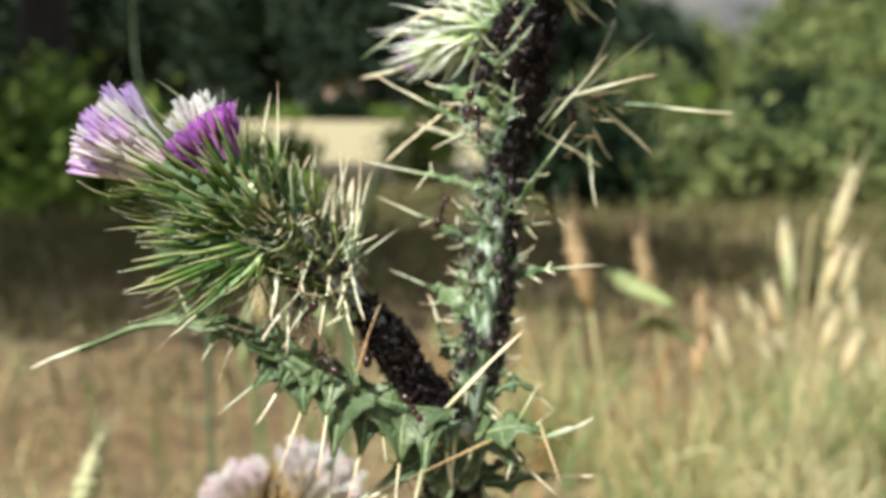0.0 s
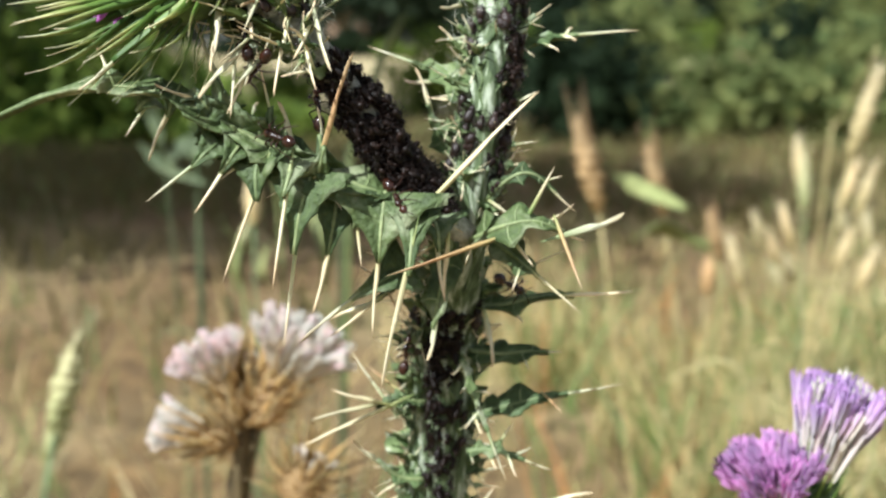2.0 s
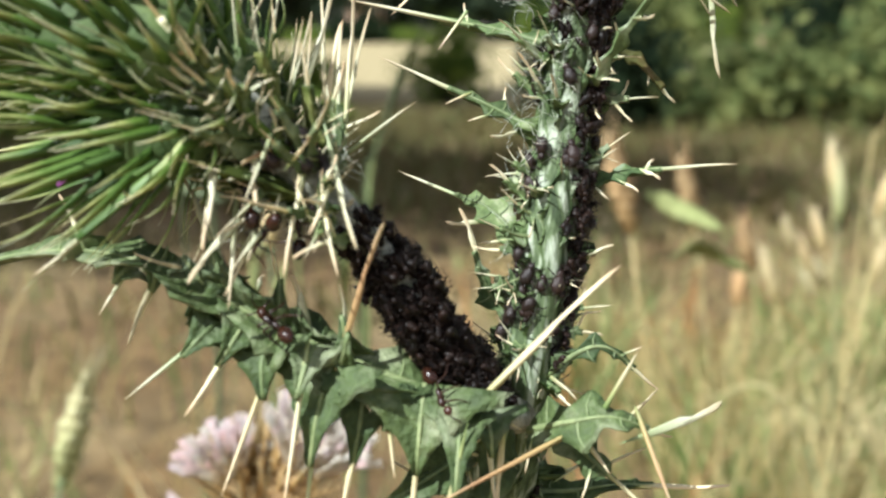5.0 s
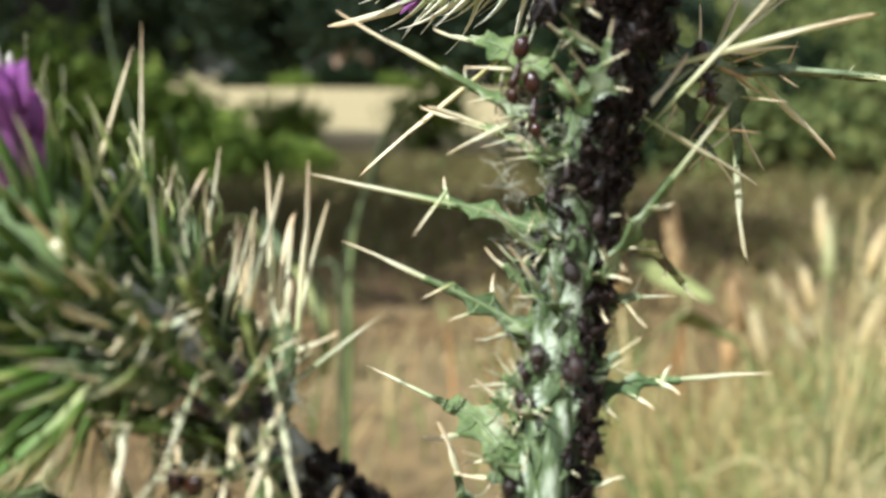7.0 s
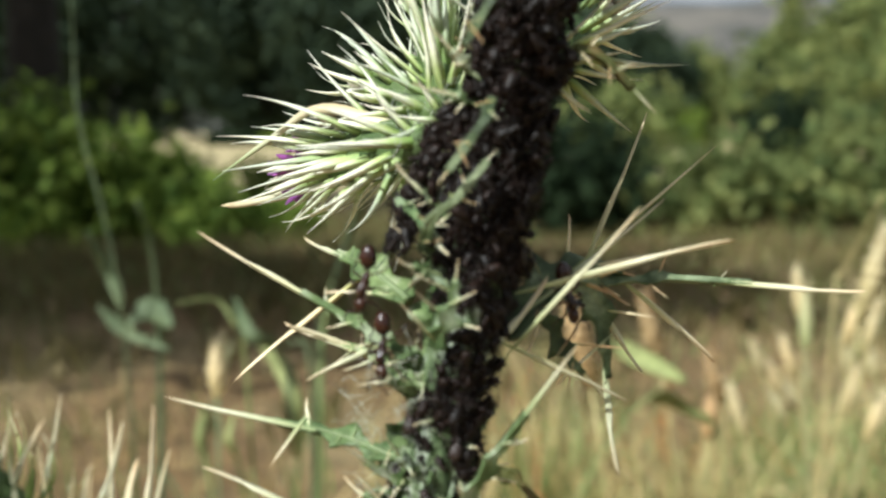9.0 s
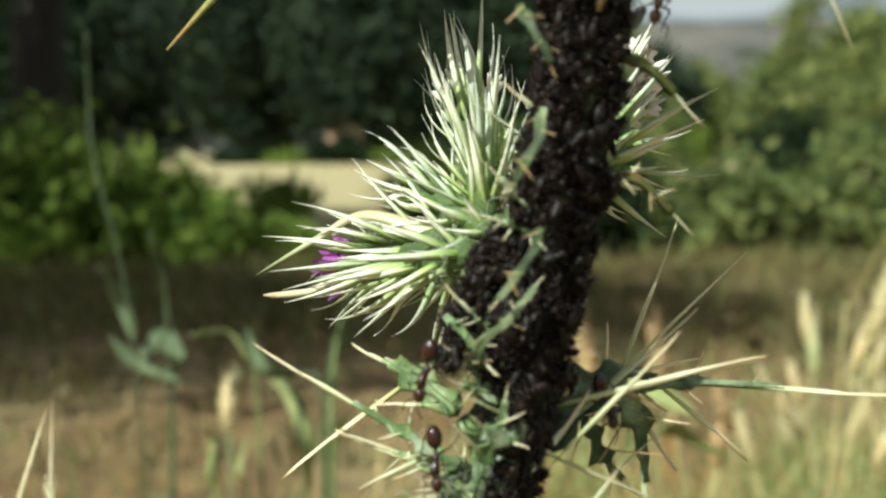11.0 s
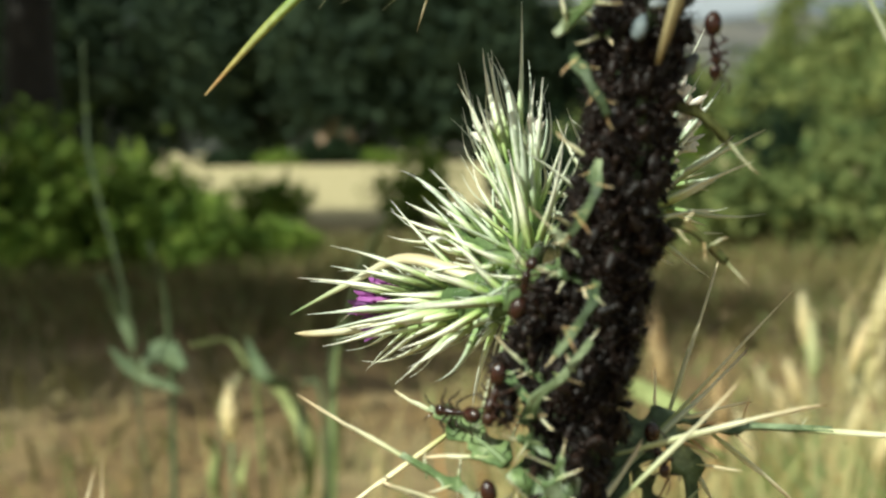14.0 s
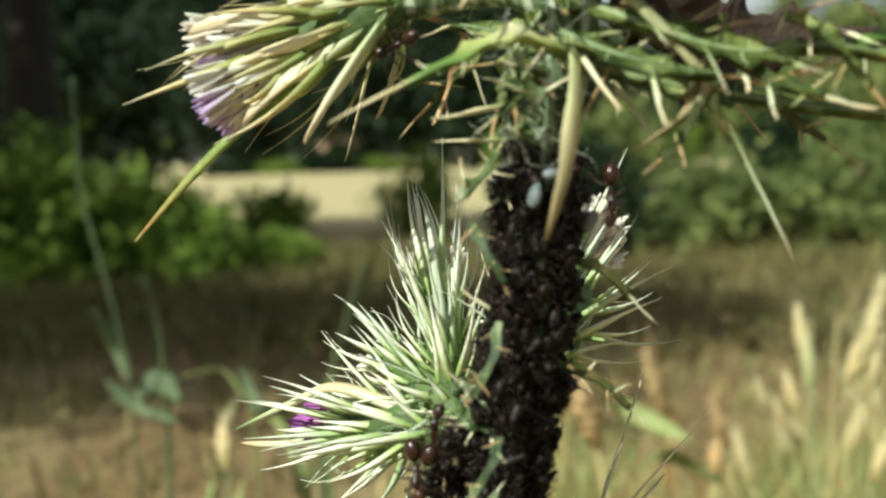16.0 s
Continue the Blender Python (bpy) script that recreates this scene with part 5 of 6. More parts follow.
def colony(line, s0, s1, turns, count, radius, seed, label, size=(0.0012, 0.0023), solo=0):
    """Aphids crowded round a limb. solo: how many of them, the foremost, are pieces of their own; the rest are one joined mass."""
    rng = random.Random(seed)
    poses = []
    for k in range(count):
        p, n, d = on_line(line, rng.uniform(s0, s1), radians(rng.uniform(*turns)), radius + (rng.random() ** 3) * 1.1)
        tilt = (n + Vector((rng.uniform(-1.3, 1.3), rng.uniform(-1.3, 1.3), rng.uniform(-1.3, 1.3)))).normalized()
        way = d * rng.choice((-1, -1, 1)) + Vector((rng.uniform(-0.8, 0.8), rng.uniform(-0.8, 0.8), rng.uniform(-0.3, 0.3)))
        poses.append(settled(p + Vector((0, 0.085, 0)), tilt, way, rng.uniform(*size)))
    if not solo:
        return tagged(joined(APHIDS[seed % 3], poses, "aphid_colony", APHID), label, "aphids", "aphids on the thistle", "stuff")
    poses.sort(key=lambda m: m.translation.y)
    base = poses[0].translation.copy()
    ob = thing("aphid_colony", base, label, "aphids", "aphids on the thistle")
    for k, m in enumerate(poses[:solo]):
        one = new("aphid", APHIDS_SOLO[k % 3])
        one.parent = ob
        one.matrix_basis = Matrix.Translation(-base) @ m
    if poses[solo:]:
        rest = joined(APHIDS[seed % 3], [Matrix.Translation(-base) @ m for m in poses[solo:]], "aphid_mass", APHID)
        rest.parent = ob
        tagged(rest, kind="stuff")
    return ob


UPPER = [STEM_LINE[k] for k in range(10, 17)]
LOWER = [(-10, 8, -50), (-9, 7, -31), (-8.5, 5, -18), (-7, 0, -8)]
MIDDLE = [STEM_LINE[k] for k in range(7, 11)]
colony(UPPER, 0.13, 0.84, (-180, 180), 930, 2.35, 1, "dense black aphid colony around the upper stem")
colony(UPPER, 0.17, 0.8, (-150, 150), 500, 3.0, 5, "second layer of black aphids on the upper stem", solo=300)
colony(MIDDLE, 0.0, 1.0, (-130, -25), 165, 2.6, 2, "black aphids along the shaded side of the stem", solo=165)
colony(UPPER, 0.0, 0.15, (-120, 30), 70, 2.4, 9, "scattered black aphids at the foot of the dense colony", solo=70)
AXIL = [(-2.5, 5, 54), (-0.5, 7, 60), (2.5, 7, 67)]
colony([STEM_LINE[k] for k in range(9, 12)], 0.3, 0.85, (-100, 50), 60, 2.5, 8, "black aphids climbing towards the dense colony", solo=60)
colony(AXIL, 0.0, 1.0, (-60, 150), 120, 1.5, 6, "black aphids crowding the axil of the pale buds", solo=120)
colony(LOWER, 0.0, 0.86, (-30, 26), 130, 4.0, 3, "black aphids on the lower stem below the fork", (0.0015, 0.0022), solo=130)
colony(BRANCH_LINE, 0.14, 0.62, (-180, 180), 460, 1.5, 4, "dense black aphid colony around the side branch")
colony(BRANCH_LINE, 0.17, 0.53, (-180, 180), 280, 2.3, 7, "second layer of black aphids on the side branch", solo=280)


def whole_aphid(seed):
    """A single aphid in parts, 1 long."""
    rng = random.Random(seed)
    ob = thing("aphid", (0, 0, 0), "dark brown aphid clinging to the thistle stem", "aphid", "aphids on the thistle")
    bm = ellipsoid(bmesh.new(), (0, -0.06, 0.3), (0.3, 0.27, 0.44), (0, -1, 0.12), 10, 8, -0.16)
    part("abdomen", bm, APHID_BROWN, ob)
    part("head", ellipsoid(bmesh.new(), (0, 0.36, 0.27), (0.18, 0.15, 0.19), (0, 1, -0.2), 8, 6), APHID_BROWN, ob)
    for sx in (-1, 1):
        part("tail_tube", tube(bmesh.new(), [(0.14 * sx, -0.34, 0.42), (0.2 * sx, -0.56, 0.52)], [0.035, 0.025], 1, 5), APHID_BROWN, ob)
        part("feeler", tube(bmesh.new(), [(0.07 * sx, 0.5, 0.32), (0.2 * sx, 0.7, 0.5), (0.3 * sx, 0.45, 0.66)], [0.018, 0.014, 0.008], 4, 4), APHID_BROWN, ob)
        for y0, y1 in ((0.22, 0.5), (0.08, 0.05), (-0.05, -0.5)):
            k = rng.uniform(0.8, 1.15)
            part("leg", tube(bmesh.new(), [(0.18 * sx, y0, 0.24), (0.48 * sx * k, (y0 + y1) / 2, 0.42), (0.62 * sx * k, y1, -0.04)], [0.028, 0.022, 0.014], 3, 4), APHID_BROWN, ob)
    return ob


def lone_aphids():
    rng = random.Random(77)
    spots = [(MIDDLE, rng.uniform(0.05, 1), rng.uniform(-30, 85), 2.8) for _ in range(26)]
    spots += [(BRANCH_LINE, rng.uniform(0.66, 0.85), rng.uniform(-60, 120), 2.6) for _ in range(16)]
    spots += [(MIDDLE, rng.uniform(0.0, 1.0), rng.uniform(-112, -70), 3.0) for _ in range(22)]
    spots += [(LOWER, rng.uniform(0.0, 0.95), rng.choice((-1, 1)) * rng.uniform(40, 80), 4.0) for _ in range(14)]
    kinds = [whole_aphid(1), whole_aphid(2)]
    for k, (line, s, turn, r) in enumerate(spots):
        p, n, d = on_line(line, s, radians(turn), r)
        ob = kinds[k] if k < 2 else copy_thing(kinds[k % 2], Matrix())
        ob.matrix_basis = settled(p + Vector((0, 0.085, 0)), n, d * rng.choice((-1, 1)) + Vector((rng.uniform(-0.7, 0.7), 0, 0)), rng.uniform(0.0018, 0.0026))


lone_aphids()


# ---- grasses ----
def blades(name, spots, height, width, material, seed, label, bend=0.35):
    """Many thin bent blades in one sheet."""
    rng = np.random.default_rng(seed)
    xy = np.asarray(spots, float)
    n = len(xy)
    a, h = rng.uniform(0, 6.283, n), height * rng.uniform(0.45, 1.15, n)
    lean = bend * h * rng.uniform(0.1, 1.0, n)
    dx, dy = np.cos(a), np.sin(a)
    w = width * rng.uniform(0.6, 1.4, n)
    turn = rng.uniform(0, 6.283, n)
    wx, wy = np.cos(turn) * w, np.sin(turn) * w
    rows = []
    for s, k in ((0, 1.0), (0.4, 0.9), (0.75, 0.6), (1.0, 0.12)):
        cx, cy, cz = xy[:, 0] + dx * lean * s * s, xy[:, 1] + dy * lean * s * s, h * s - 0.02
        rows += [np.stack([cx - wx * k, cy - wy * k, cz], 1), np.stack([cx + wx * k, cy + wy * k, cz], 1)]
    v = np.stack(rows, 1).reshape(-1, 3)
    q = np.arange(n)[:, None] * 8
    f = np.concatenate([q + [i, i + 1, i + 3, i + 2] for i in (0, 2, 4)], 0)
    ob = sheet(name, v.tolist(), f.tolist(), material)
    return tagged(ob, label, "grass", kind="stuff")


def scatter(n, seed, keep, far=2.3, wide=0.0):
    """Places for blades: thick before the camera, thinner and patchy all round, none about the thistles."""
    rng = random.Random(seed)
    out = []
    while len(out) < n:
        if rng.random() < wide:
            x, y = rng.uniform(-3.0, 4.0), rng.uniform(-2.2, 3.0)
            if math.hypot(x, y - 0.1) < 0.45 or (abs(x) < 0.62 * (y + 0.3) and y > 0.2):
                continue
        else:
            y = 0.42 + (far - 0.42) * rng.random() ** 1.2
            x = rng.uniform(-0.7, 0.85) * (y + 0.4)
        clump = 0.42 + 1.7 * noise.noise(Vector((x * 4.2, y * 4.2, seed)))
        edge = 0.9 * noise.noise(Vector((x * 1.3, y * 1.3, 7)))
        if y + edge * 0.6 < far and rng.random() < keep(x + 0.1 * edge, y) * clump:
            out.append((x, y))
    return out


def right_side(x, y):
    return min(1, max(0.02, 0.04 + (x - 0.02) * 1.6))


blades("dry_grass", scatter(16000, 1, right_side, 2.0, 0.5), 0.23, 0.0024, STRAW, 1, "pale straw-coloured dry grass", 0.7)
blades("green_grass", scatter(9500, 2, right_side, 1.9, 0.5), 0.22, 0.0028, GREEN_GRASS, 2, "thin green and yellowing grass among the straw", 0.6)
blades("short_dry_grass", scatter(8500, 3, lambda x, y: 0.8 if x > 0 else 0.3, 3.0, 0.5), 0.1, 0.002, STRAW, 3, "short dry stubble grass over brown earth", 0.9)


def weedy(n, seed):
    """Patchy places from the grass to the shrubs."""
    rng, out = random.Random(seed), []
    while len(out) < n:
        x, y = rng.uniform(-3.4, 3.6), 1.0 + 6.3 * rng.random() ** 0.8
        if noise.noise(Vector((x * 1.7, y * 1.7, seed))) + 0.55 * noise.noise(Vector((x * 6, y * 6, seed))) > 0.55 - 0.45 * (y - 1.5):
            out.append((x, y))
    return out


blades("russet_grass", scatter(2400, 5, right_side, 2.0, 0.5), 0.2, 0.003, RUSSET, 5, "reddish brown dry grass among the straw", 0.7)
blades("tuft_grass", weedy(4200, 9), 0.1, 0.004, GREEN_GRASS, 6, "low green tufts on the brown earth", 0.9)
blades("field_weeds", weedy(16000, 4), 0.13, 0.006, WEEDS, 4, "low dull green weeds on the shaded earth", 1.0)


def barley(material, stalk, seed, ear=0.06, girth=0.0068, tall=0.5, lean=0.1):
    """A wild barley plant: stalk, drooping ear of spikelets, awns, and a blade leaf."""
    rng = random.Random(seed)
    ob = thing("wild_barley", (0, 0, 0), "", "grass")
    top = Vector((lean * tall, 0, tall))
    bm = tube(bmesh.new(), [(0, 0, -0.02), (lean * tall * 0.3, 0, tall * 0.5), top], [0.0012, 0.001, 0.0008], 10, 6)
    part("stalk", bm, stalk, ob)
    d = Vector((lean * 2.4, 0, 1)).normalized()
    bm = bmesh.new()
    rings = []
    for i in range(25):
        s = i / 24
        r = girth * (math.sin(math.pi * (0.1 + 0.88 * s)) ** 0.7) * (1 + 0.28 * math.sin(i * math.pi * 0.7))
        ring = []
        for j in range(10):
            a = j * math.pi / 5
            rr = r * (0.8 + 0.25 * math.cos(a * 3 + i * 1.2))
            ring.append(bm.verts.new(top + d * ear * s + Vector((math.cos(a), math.sin(a), 0)) * rr))
        rings.append(ring)
    for p, q in zip(rings, rings[1:]):
        for j in range(10):
            bm.faces.new((p[j], p[(j + 1) % 10], q[(j + 1) % 10], q[j]))
    bm.faces.new(rings[0][::-1]), bm.faces.new(rings[-1])
    e = part("ear", bm, material, ob)
    bm = bmesh.new()
    for k in range(44):
        s, a = rng.uniform(0.0, 0.9), rng.uniform(0, 6.28)
        out = Vector((math.cos(a), math.sin(a), 0))
        p = top + d * ear * s + out * girth * 0.5
        tube(bm, [p, p + (d + out * 0.09) * ear * rng.uniform(0.2, 0.5)], [0.0005, 0.0001], 1, 3)
    tagged(part("awn_tuft", bm, material, e), kind="stuff")
    for k in range(2):
        z = tall * (0.35 + 0.25 * k)
        c, sgn = Vector((lean * tall * 0.3, 0, z)), 1 - 2 * k
        bm = tube(bmesh.new(), [c, c + Vector((0.03 * sgn, 0.01, 0.06)), c + Vector((0.08 * sgn, 0.0, 0.05))], [0.0008, 0.002, 0.0016, 0.0003], 8, 6, 0, 0.15)
        part("blade", bm, stalk, ob)
    return ob


RIPE = barley(EAR, STALK, 1)
SHORT = barley(EAR, STALK_GREEN, 4, 0.034, 0.0062)
TAWNY = barley(EAR_TAWNY, STALK, 3, 0.064, 0.0085)
UNRIPE = barley(EAR_GREEN, STALK_GREEN, 2, 0.06, 0.007)
# place of the ear's foot, turn, kind
RIGHT_EARS = (
    (0.094, 0.58, 0.476, 180, 2), (0.241, 0.62, 0.506, 0, 0), (0.356, 1.10, 0.354, 180, 0), (0.373, 1.10, 0.336, 170, 0), (0.371, 1.05, 0.367, 150, 0), (0.352, 1.00, 0.435, 95, 0),
    (0.411, 1.00, 0.379, 185, 0), (0.450, 1.05, 0.361, 100, 0), (0.322, 0.90, 0.428, 85, 1), (0.410, 1.15, 0.302, 180, 0), (0.436, 1.15, 0.297, 10, 0), (0.362, 0.90, 0.423, 20, 0),
    (0.413, 1.20, 0.278, 150, 0), (0.362, 0.95, 0.421, 5, 0),
)
NEAR_EARS = (
    (0.254, 0.90, 0.382, 200, 2), (0.169, 0.75, 0.447, 190, 2), (0.345, 0.90, 0.368, 20, 0), (0.249, 0.80, 0.377, 160, 0), (0.345, 0.85, 0.362, 0, 0), (0.231, 0.90, 0.346, 60, 2),
    (-0.133, 0.60, 0.462, 100, 3), (-0.377, 0.7, 0.385, 190, 0), (-0.244, 0.5, 0.345, 15, 1), (-0.335, 0.6, 0.335, 250, 1), (-0.2, 0.4, 0.40, 10, 1), (-0.255, 1.1, 0.345, 0, 1),
)
for k, (x, y, z, turn, kind_) in enumerate(RIGHT_EARS + NEAR_EARS):
    base = (RIPE, UNRIPE, TAWNY, SHORT)[kind_]
    tall = z / 0.5
    c, s = math.cos(radians(turn)), math.sin(radians(turn))
    m = Matrix.Translation((x - 0.04 * c, y - 0.04 * s, 0)) @ Matrix.Rotation(radians(turn), 4, "Z") @ Matrix.Diagonal((1, 1, tall, 1))
    ob = copy_thing(base, m)
    ob.scale = (1, 1, tall)
    tagged(ob, ("ripe straw-coloured wild barley ear on a dry stalk", "greenish unripe wild barley ear on a thin stalk", "tawny orange wild barley ear on a dry stalk", "short plump pale barley ear on a green stalk")[kind_], "grass", "barley ears")
for old in (RIPE, UNRIPE, TAWNY, SHORT):
    for o in (*old.children_recursive, old):
        bpy.data.objects.remove(o)


def weed(name, label, at, stalks, blades_, material):
    """A loose green plant: thin stalks and flat blades given as lines of x, z at one depth, all rooted in one spot."""
    root = Vector(at)
    ob = thing(name, root, label, "weed")
    rng = random.Random(len(stalks) + len(blades_))
    for line, r in stalks:
        pts = [Vector((x, root.y + rng.uniform(-0.02, 0.02), z)) - root for x, z in line]
        low = pts[-1]
        pts += [Vector((low.x * 0.6, 0, low.z * 0.5)), Vector((0, 0, -0.02))]
        part("stalk", tube(bmesh.new(), pts, [r * 0.5, r, r, r * 1.1], 18, 7), material, ob)
    for line, r in blades_:
        pts = [Vector((x, root.y + rng.uniform(-0.02, 0.02), z)) - root for x, z in line]
        part("blade", tube(bmesh.new(), pts, [r * 0.15, r, r * 0.9, r * 0.3], 12, 8, 0, 0.18), material, ob)
    return ob


weed("green_weed", "pale green weed with narrow curling leaves", (-0.18, 0.65, 0.0),
     [([(-0.231, 0.703), (-0.231, 0.66), (-0.224, 0.62), (-0.2, 0.51)], 0.0009), ([(-0.185, 0.578), (-0.182, 0.513)], 0.0018), ([(-0.168, 0.50), (-0.182, 0.48)], 0.0018)],
     [([(-0.221, 0.557), (-0.212, 0.528), (-0.2, 0.51)], 0.005), ([(-0.222, 0.508), (-0.204, 0.492), (-0.172, 0.482)], 0.005), ([(-0.2, 0.497), (-0.186, 0.507), (-0.168, 0.499)], 0.009)], WEED_GREEN)
weed("green_weed", "slender green weed with two bent blades", (-0.085, 0.65, 0.0),
     [([(-0.06, 0.556), (-0.073, 0.513), (-0.081, 0.476)], 0.0012), ([(-0.1, 0.484), (-0.085, 0.46)], 0.0016)],
     [([(-0.135, 0.513), (-0.118, 0.495), (-0.1, 0.484)], 0.005), ([(-0.101, 0.469), (-0.096, 0.44), (-0.094, 0.41)], 0.005), ([(-0.038, 0.595), (-0.054, 0.566), (-0.067, 0.527)], 0.0045)], WEED_GREEN)
weed("green_weed", "limp green grass with an arched stalk and upright blades", (-0.1, 0.66, 0.0),
     [([(-0.072, 0.522), (-0.078, 0.493), (-0.079, 0.461), (-0.078, 0.42)], 0.0022), ([(-0.165, 0.513), (-0.147, 0.511), (-0.133, 0.495), (-0.129, 0.468)], 0.0014), ([(-0.163, 0.451), (-0.155, 0.431), (-0.152, 0.41)], 0.0016)],
     [([(-0.122, 0.482), (-0.106, 0.467), (-0.095, 0.444), (-0.095, 0.407)], 0.0062), ([(-0.157, 0.442), (-0.156, 0.425), (-0.158, 0.403)], 0.0042), ([(-0.137, 0.438), (-0.138, 0.423), (-0.137, 0.403)], 0.0046)], PALE_WEED)
weed("pale_weed", "yellowish green weed with broad blades beside the barley", (0.13, 0.6, 0.0),
     [([(0.136, 0.481), (0.158, 0.449), (0.165, 0.406)], 0.0008)],
     [([(0.094, 0.496), (0.115, 0.487), (0.138, 0.478)], 0.008), ([(0.106, 0.459), (0.13, 0.461), (0.157, 0.451)], 0.008)], PALE_WEED)
weed("dry_weed", "dry bent grass stalks", (0.235, 0.7, 0.0),
     [([(0.289, 0.578), (0.277, 0.524), (0.269, 0.497)], 0.0008)], [], STALK)


# ---- ants ----
def ant(label, dark=False, u=0.00104):
    """A worker ant about 6 mm long, along y, its feet at z = 0."""
    ob = thing("ant", (0, 0, 0), label, "ant", "ants on the thistle")
    red, black = (ANT_DARK, ANT_DARK) if dark else (ANT_RED, ANT_DARK)
    part("head", ellipsoid(bmesh.new(), (0, 2.05 * u, 1.0 * u), (0.56 * u, 0.46 * u, 0.66 * u), (0, 1, -0.35), 14, 10, 0.12), red, ob)
    bm = tube(bmesh.new(), [(0, 1.5 * u, 1.05 * u), (0, 0.95 * u, 1.25 * u), (0, 0.3 * u, 1.05 * u), (0, -0.35 * u, 0.95 * u), (0, -0.8 * u, 0.85 * u)], [0.16 * u, 0.42 * u, 0.34 * u, 0.33 * u, 0.12 * u], 14, 10)
    part("thorax", bm, red, ob)
    part("waist", ellipsoid(bmesh.new(), (0, -0.95 * u, 0.95 * u), (0.16 * u, 0.16 * u, 0.26 * u), (0, 0, 1), 8, 6), red, ob)
    part("abdomen", ellipsoid(bmesh.new(), (0, -1.95 * u, 1.05 * u), (0.75 * u, 0.68 * u, 1.02 * u), (0, -1, 0.15), 16, 12, 0.1), black, ob)
    for sx in (-1, 1):
        bm = tube(bmesh.new(), [(0.2 * sx * u, 2.45 * u, 1.2 * u), (0.75 * sx * u, 2.9 * u, 1.75 * u), (1.15 * sx * u, 3.7 * u, 1.3 * u)], [0.07 * u, 0.06 * u, 0.07 * u], 8, 6)
        part("feeler", bm, red, ob)
        for y0, y1, y2 in ((0.95, 1.7, 2.4), (0.4, 0.35, 0.5), (-0.1, -1.1, -2.1)):
            bm = tube(bmesh.new(), [(0.25 * sx * u, y0 * u, 0.85 * u), (0.95 * sx * u, (y0 + y1) / 2 * u, 1.6 * u), (1.55 * sx * u, y1 * u, 0.75 * u), (2.0 * sx * u, y2 * u, 0.02 * u)], [0.1 * u, 0.11 * u, 0.075 * u, 0.045 * u], 10, 6)
            part("leg", bm, red, ob)
    return ob


def stand(x, y, z, normal, heading):
    """The pose of an ant at a place on the thistle (mm)."""
    n, h = Vector(normal).normalized(), Vector(heading)
    h = (h - n * h.dot(n)).normalized()
    return Matrix.Translation(mm(x, y, z) + Vector((0, 0.085, 0))) @ Matrix((h.cross(n), h, n)).transposed().to_4x4()


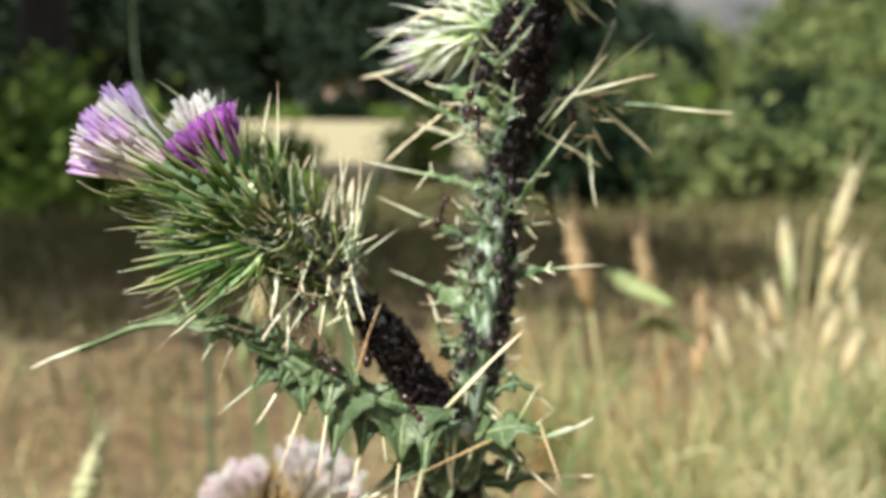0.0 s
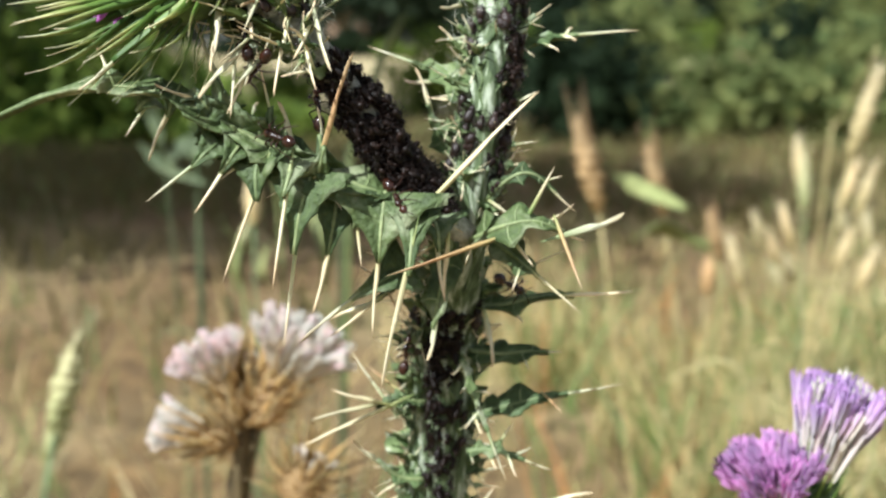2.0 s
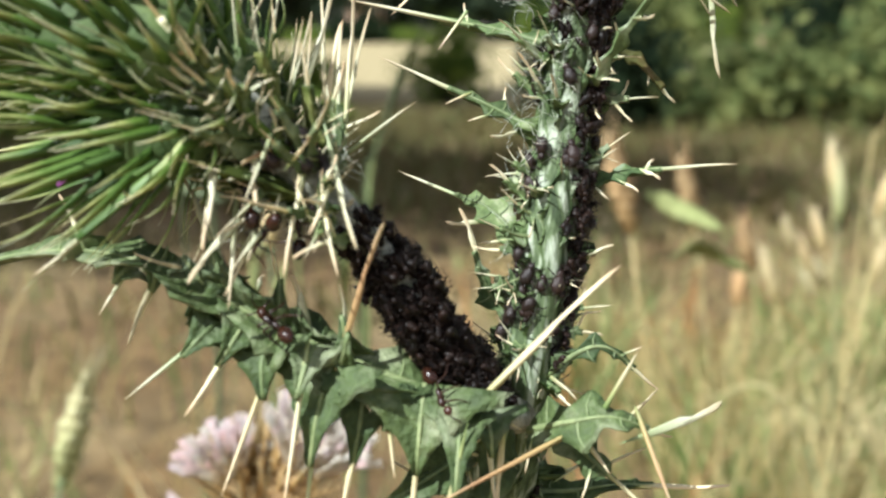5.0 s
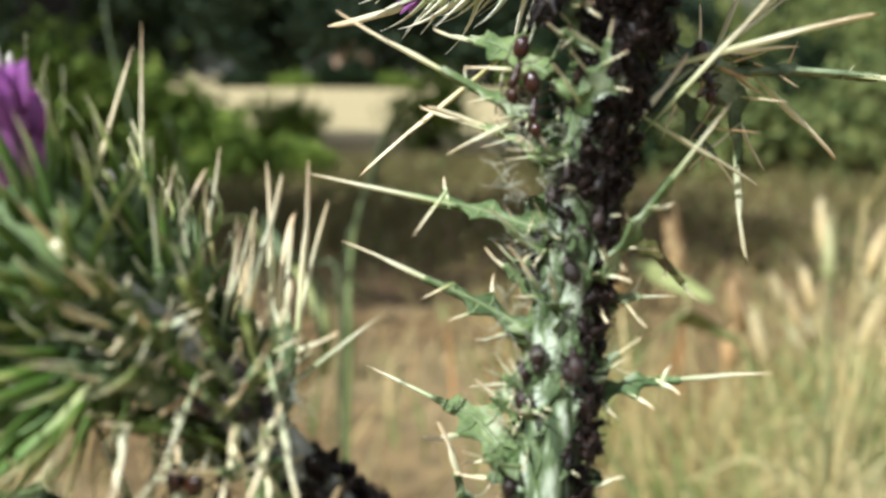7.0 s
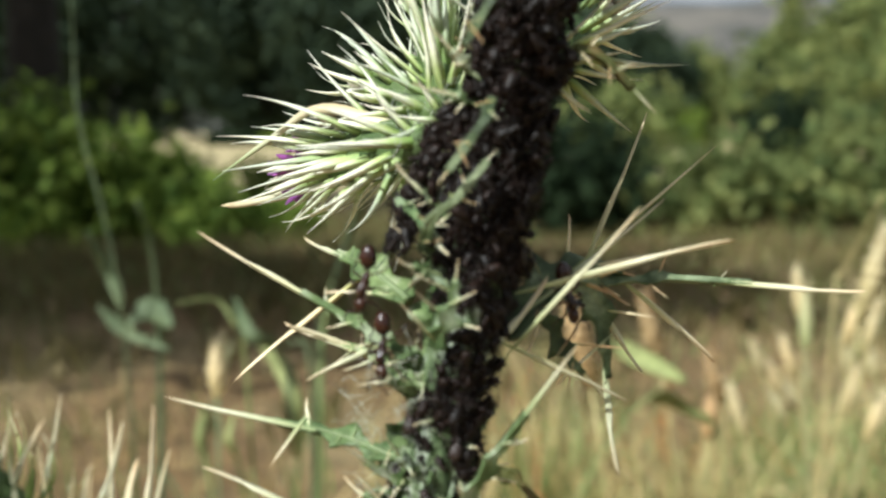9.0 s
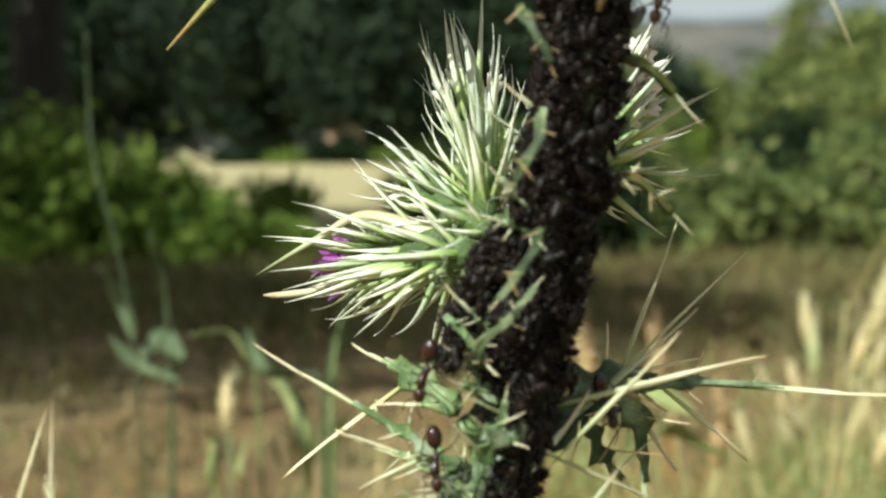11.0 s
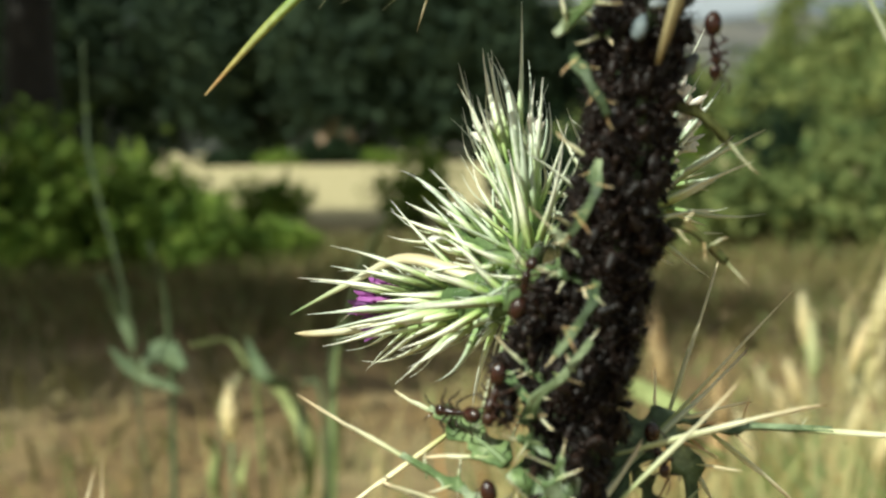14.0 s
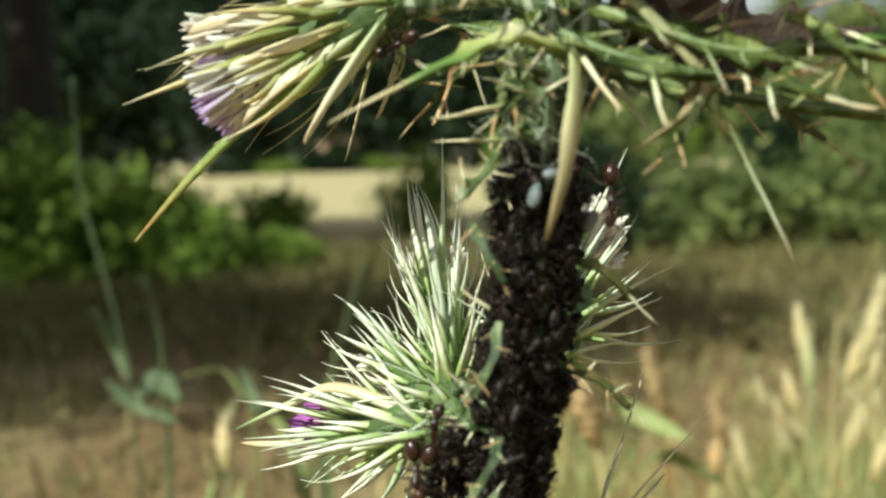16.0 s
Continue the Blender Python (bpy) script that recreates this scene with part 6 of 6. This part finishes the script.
ANTS = []
for k, (label, dark, where) in enumerate((
    ("reddish brown ant on the downy stem", 0, [(0, -9.6, 1, 33), (1.2, -9.6, 1, 33), (2.2, -6, 4, 36), (3.2, -1, 8.5, 38), (16, -1, 8.5, 38)]),
    ("reddish ant crossing the spiny leaf", 0, [(0, -26.8, -16, 11.8), (0.6, -25.9, -16, 12.8), (0.9, -25.0, -16, 12.6), (1.5, -26.3, -16, 11.0), (4, -29, -16, 11), (16, -29, -16, 11)]),
    ("dark ant on the branch below the heads", 1, [(0, -31.5, -14.5, 22.8), (1.5, -31.4, -14.5, 22.6), (16, -31, -14.5, 22.6)]),
    ("ant walking along the edge of the aphid colony", 1, [(0, -21, -12, 13), (3.0, -23.6, -12, 14.6), (3.2, -22.6, -12, 14.5), (3.6, -25.4, -12, 14.9), (4.0, -26.3, -12, 17), (6.3, -28, -13, 20), (16, -28, -13, 20)]),
    ("dark ant on the stem below the fork", 1, [(0, 0, -5.5, -8), (1.5, -0.2, -5.5, -8.2), (4, -2.2, -4, -15.6), (16, -2.2, -4, -16)]),
    ("dark ant at the edge of the lower stem", 1, [(0, -13.2, 1, -20), (3.2, -13.2, 1, -21), (16, -13.2, 1, -22)]),
    ("reddish ant among the aphids at the fork", 0, [(0, -14, -13.5, 4), (3.5, -13.6, -13.5, 3.4), (16, -14, -13.5, 4)]),
    ("shiny red-brown ant tending aphids on the stem", 0, [(0, -5.4, 2.5, 50), (7, -5.4, 2.5, 50.3), (8, -6, 2.5, 51), (9, -5.9, 2.5, 52.3), (9.4, -5.6, 2.5, 53.2), (10, -5.4, 2.5, 53.8), (12.3, -4.4, 2.8, 57.2), (12.8, -4.1, 2.8, 58.4), (13.5, -3.8, 2.8, 57.2), (16, -3.5, 2.8, 57)]),
    ("dark shiny ant below its nest mate on the stem", 1, [(0, -3.8, 1.5, 47.6), (8, -4.1, 1.5, 47.4), (9.5, -4.4, 1.5, 46.6), (10, -4.2, 1.5, 47), (16, -4.2, 1.5, 47)]),
    ("red-brown ant on the shaded leaf", 0, [(0, 10.6, 8.5, 50.5), (9, 10.6, 8.5, 50.2), (10, 10.3, 8.5, 50.4), (16, 10.3, 8.5, 50.4)]),
    ("ant half hidden beside the bud", 0, [(0, 3, 10.5, 62.5), (10.2, 3, 10.5, 62.5), (13, 3, 10.5, 62), (14.3, -1, 7, 62), (14.8, -3.0, 3.4, 62.6), (16, -2.8, 3.4, 63.4)]),
    ("ant walking along a spine", 1, [(0, 3, 10.5, 50), (10.2, 3, 10.5, 50), (12.3, 1, 10, 52), (12.9, -3, 8.4, 53.6), (13.3, -6.3, 8.4, 54.2), (13.8, -6.6, 8.4, 53.9), (14.0, -6.8, 8.4, 54.3), (14.3, -9.3, 8.4, 55.2), (14.6, -8.4, 8.4, 55.2), (15, -7.6, 8.4, 54.2), (16, -6, 8.4, 53.8)]),
    ("shiny dark red ant at the top of the colony", 0, [(0, 13.4, 3.5, 86.5), (12.5, 13.4, 3.5, 87.2), (13.5, 13.6, 3.5, 86.6), (16, 13.8, 3.5, 87.6)]),
    ("red ant hanging under the side heads", 0, [(0, -30, -15, 19), (6.5, -30, -15, 19.3), (7, -30.4, -15, 19), (16, -30, -15, 19)]),
    ("dark ant by the axil of the pale buds", 1, [(0, 4, 11, 68), (10.2, 4, 11, 68), (12.3, -1.2, 3, 67), (13, -1.2, 3, 67), (14, -1.0, 3, 66.6), (16, -1, 3, 67)]),
    ("dark ant under the top head", 1, [(0, -3, 11, 102), (15, -3, 11, 102), (16, -3.6, 11, 102)]),
)):
    ANTS.append((ant(label, bool(dark)), where, k))


def motions():
    """The ants shift and walk about on the thistle; all else stands still."""
    ways = [(0.3, -0.2, 1), (-1, 0, 0.35), (-0.5, 0, 1), (-0.3, 0, 1), (1, 0, -0.3), (0, 0, 1), (0.8, 0, -0.6), (-0.2, 0, -1), (0.2, 0, -1), (0.4, 0, -1), (0.2, 0, -1), (-1, 0, 0.15), (-0.2, 0, -1), (-0.8, 0, -0.5), (0.4, 0, 1), (-1, 0, -0.2)]
    for ob, where, k in ANTS:
        side = -0.75 if where[0][1] < 6 and k != 4 else 0.7
        walk(ob, [(t, stand(x, y, z, (side + 0.06 * math.sin(5 * t + k), -0.8, 0.15), Vector(ways[k]) + Vector((0.12 * math.sin(3 * t + k), 0, 0.1 * math.cos(2 * t))))) for t, x, y, z in where])


motions()
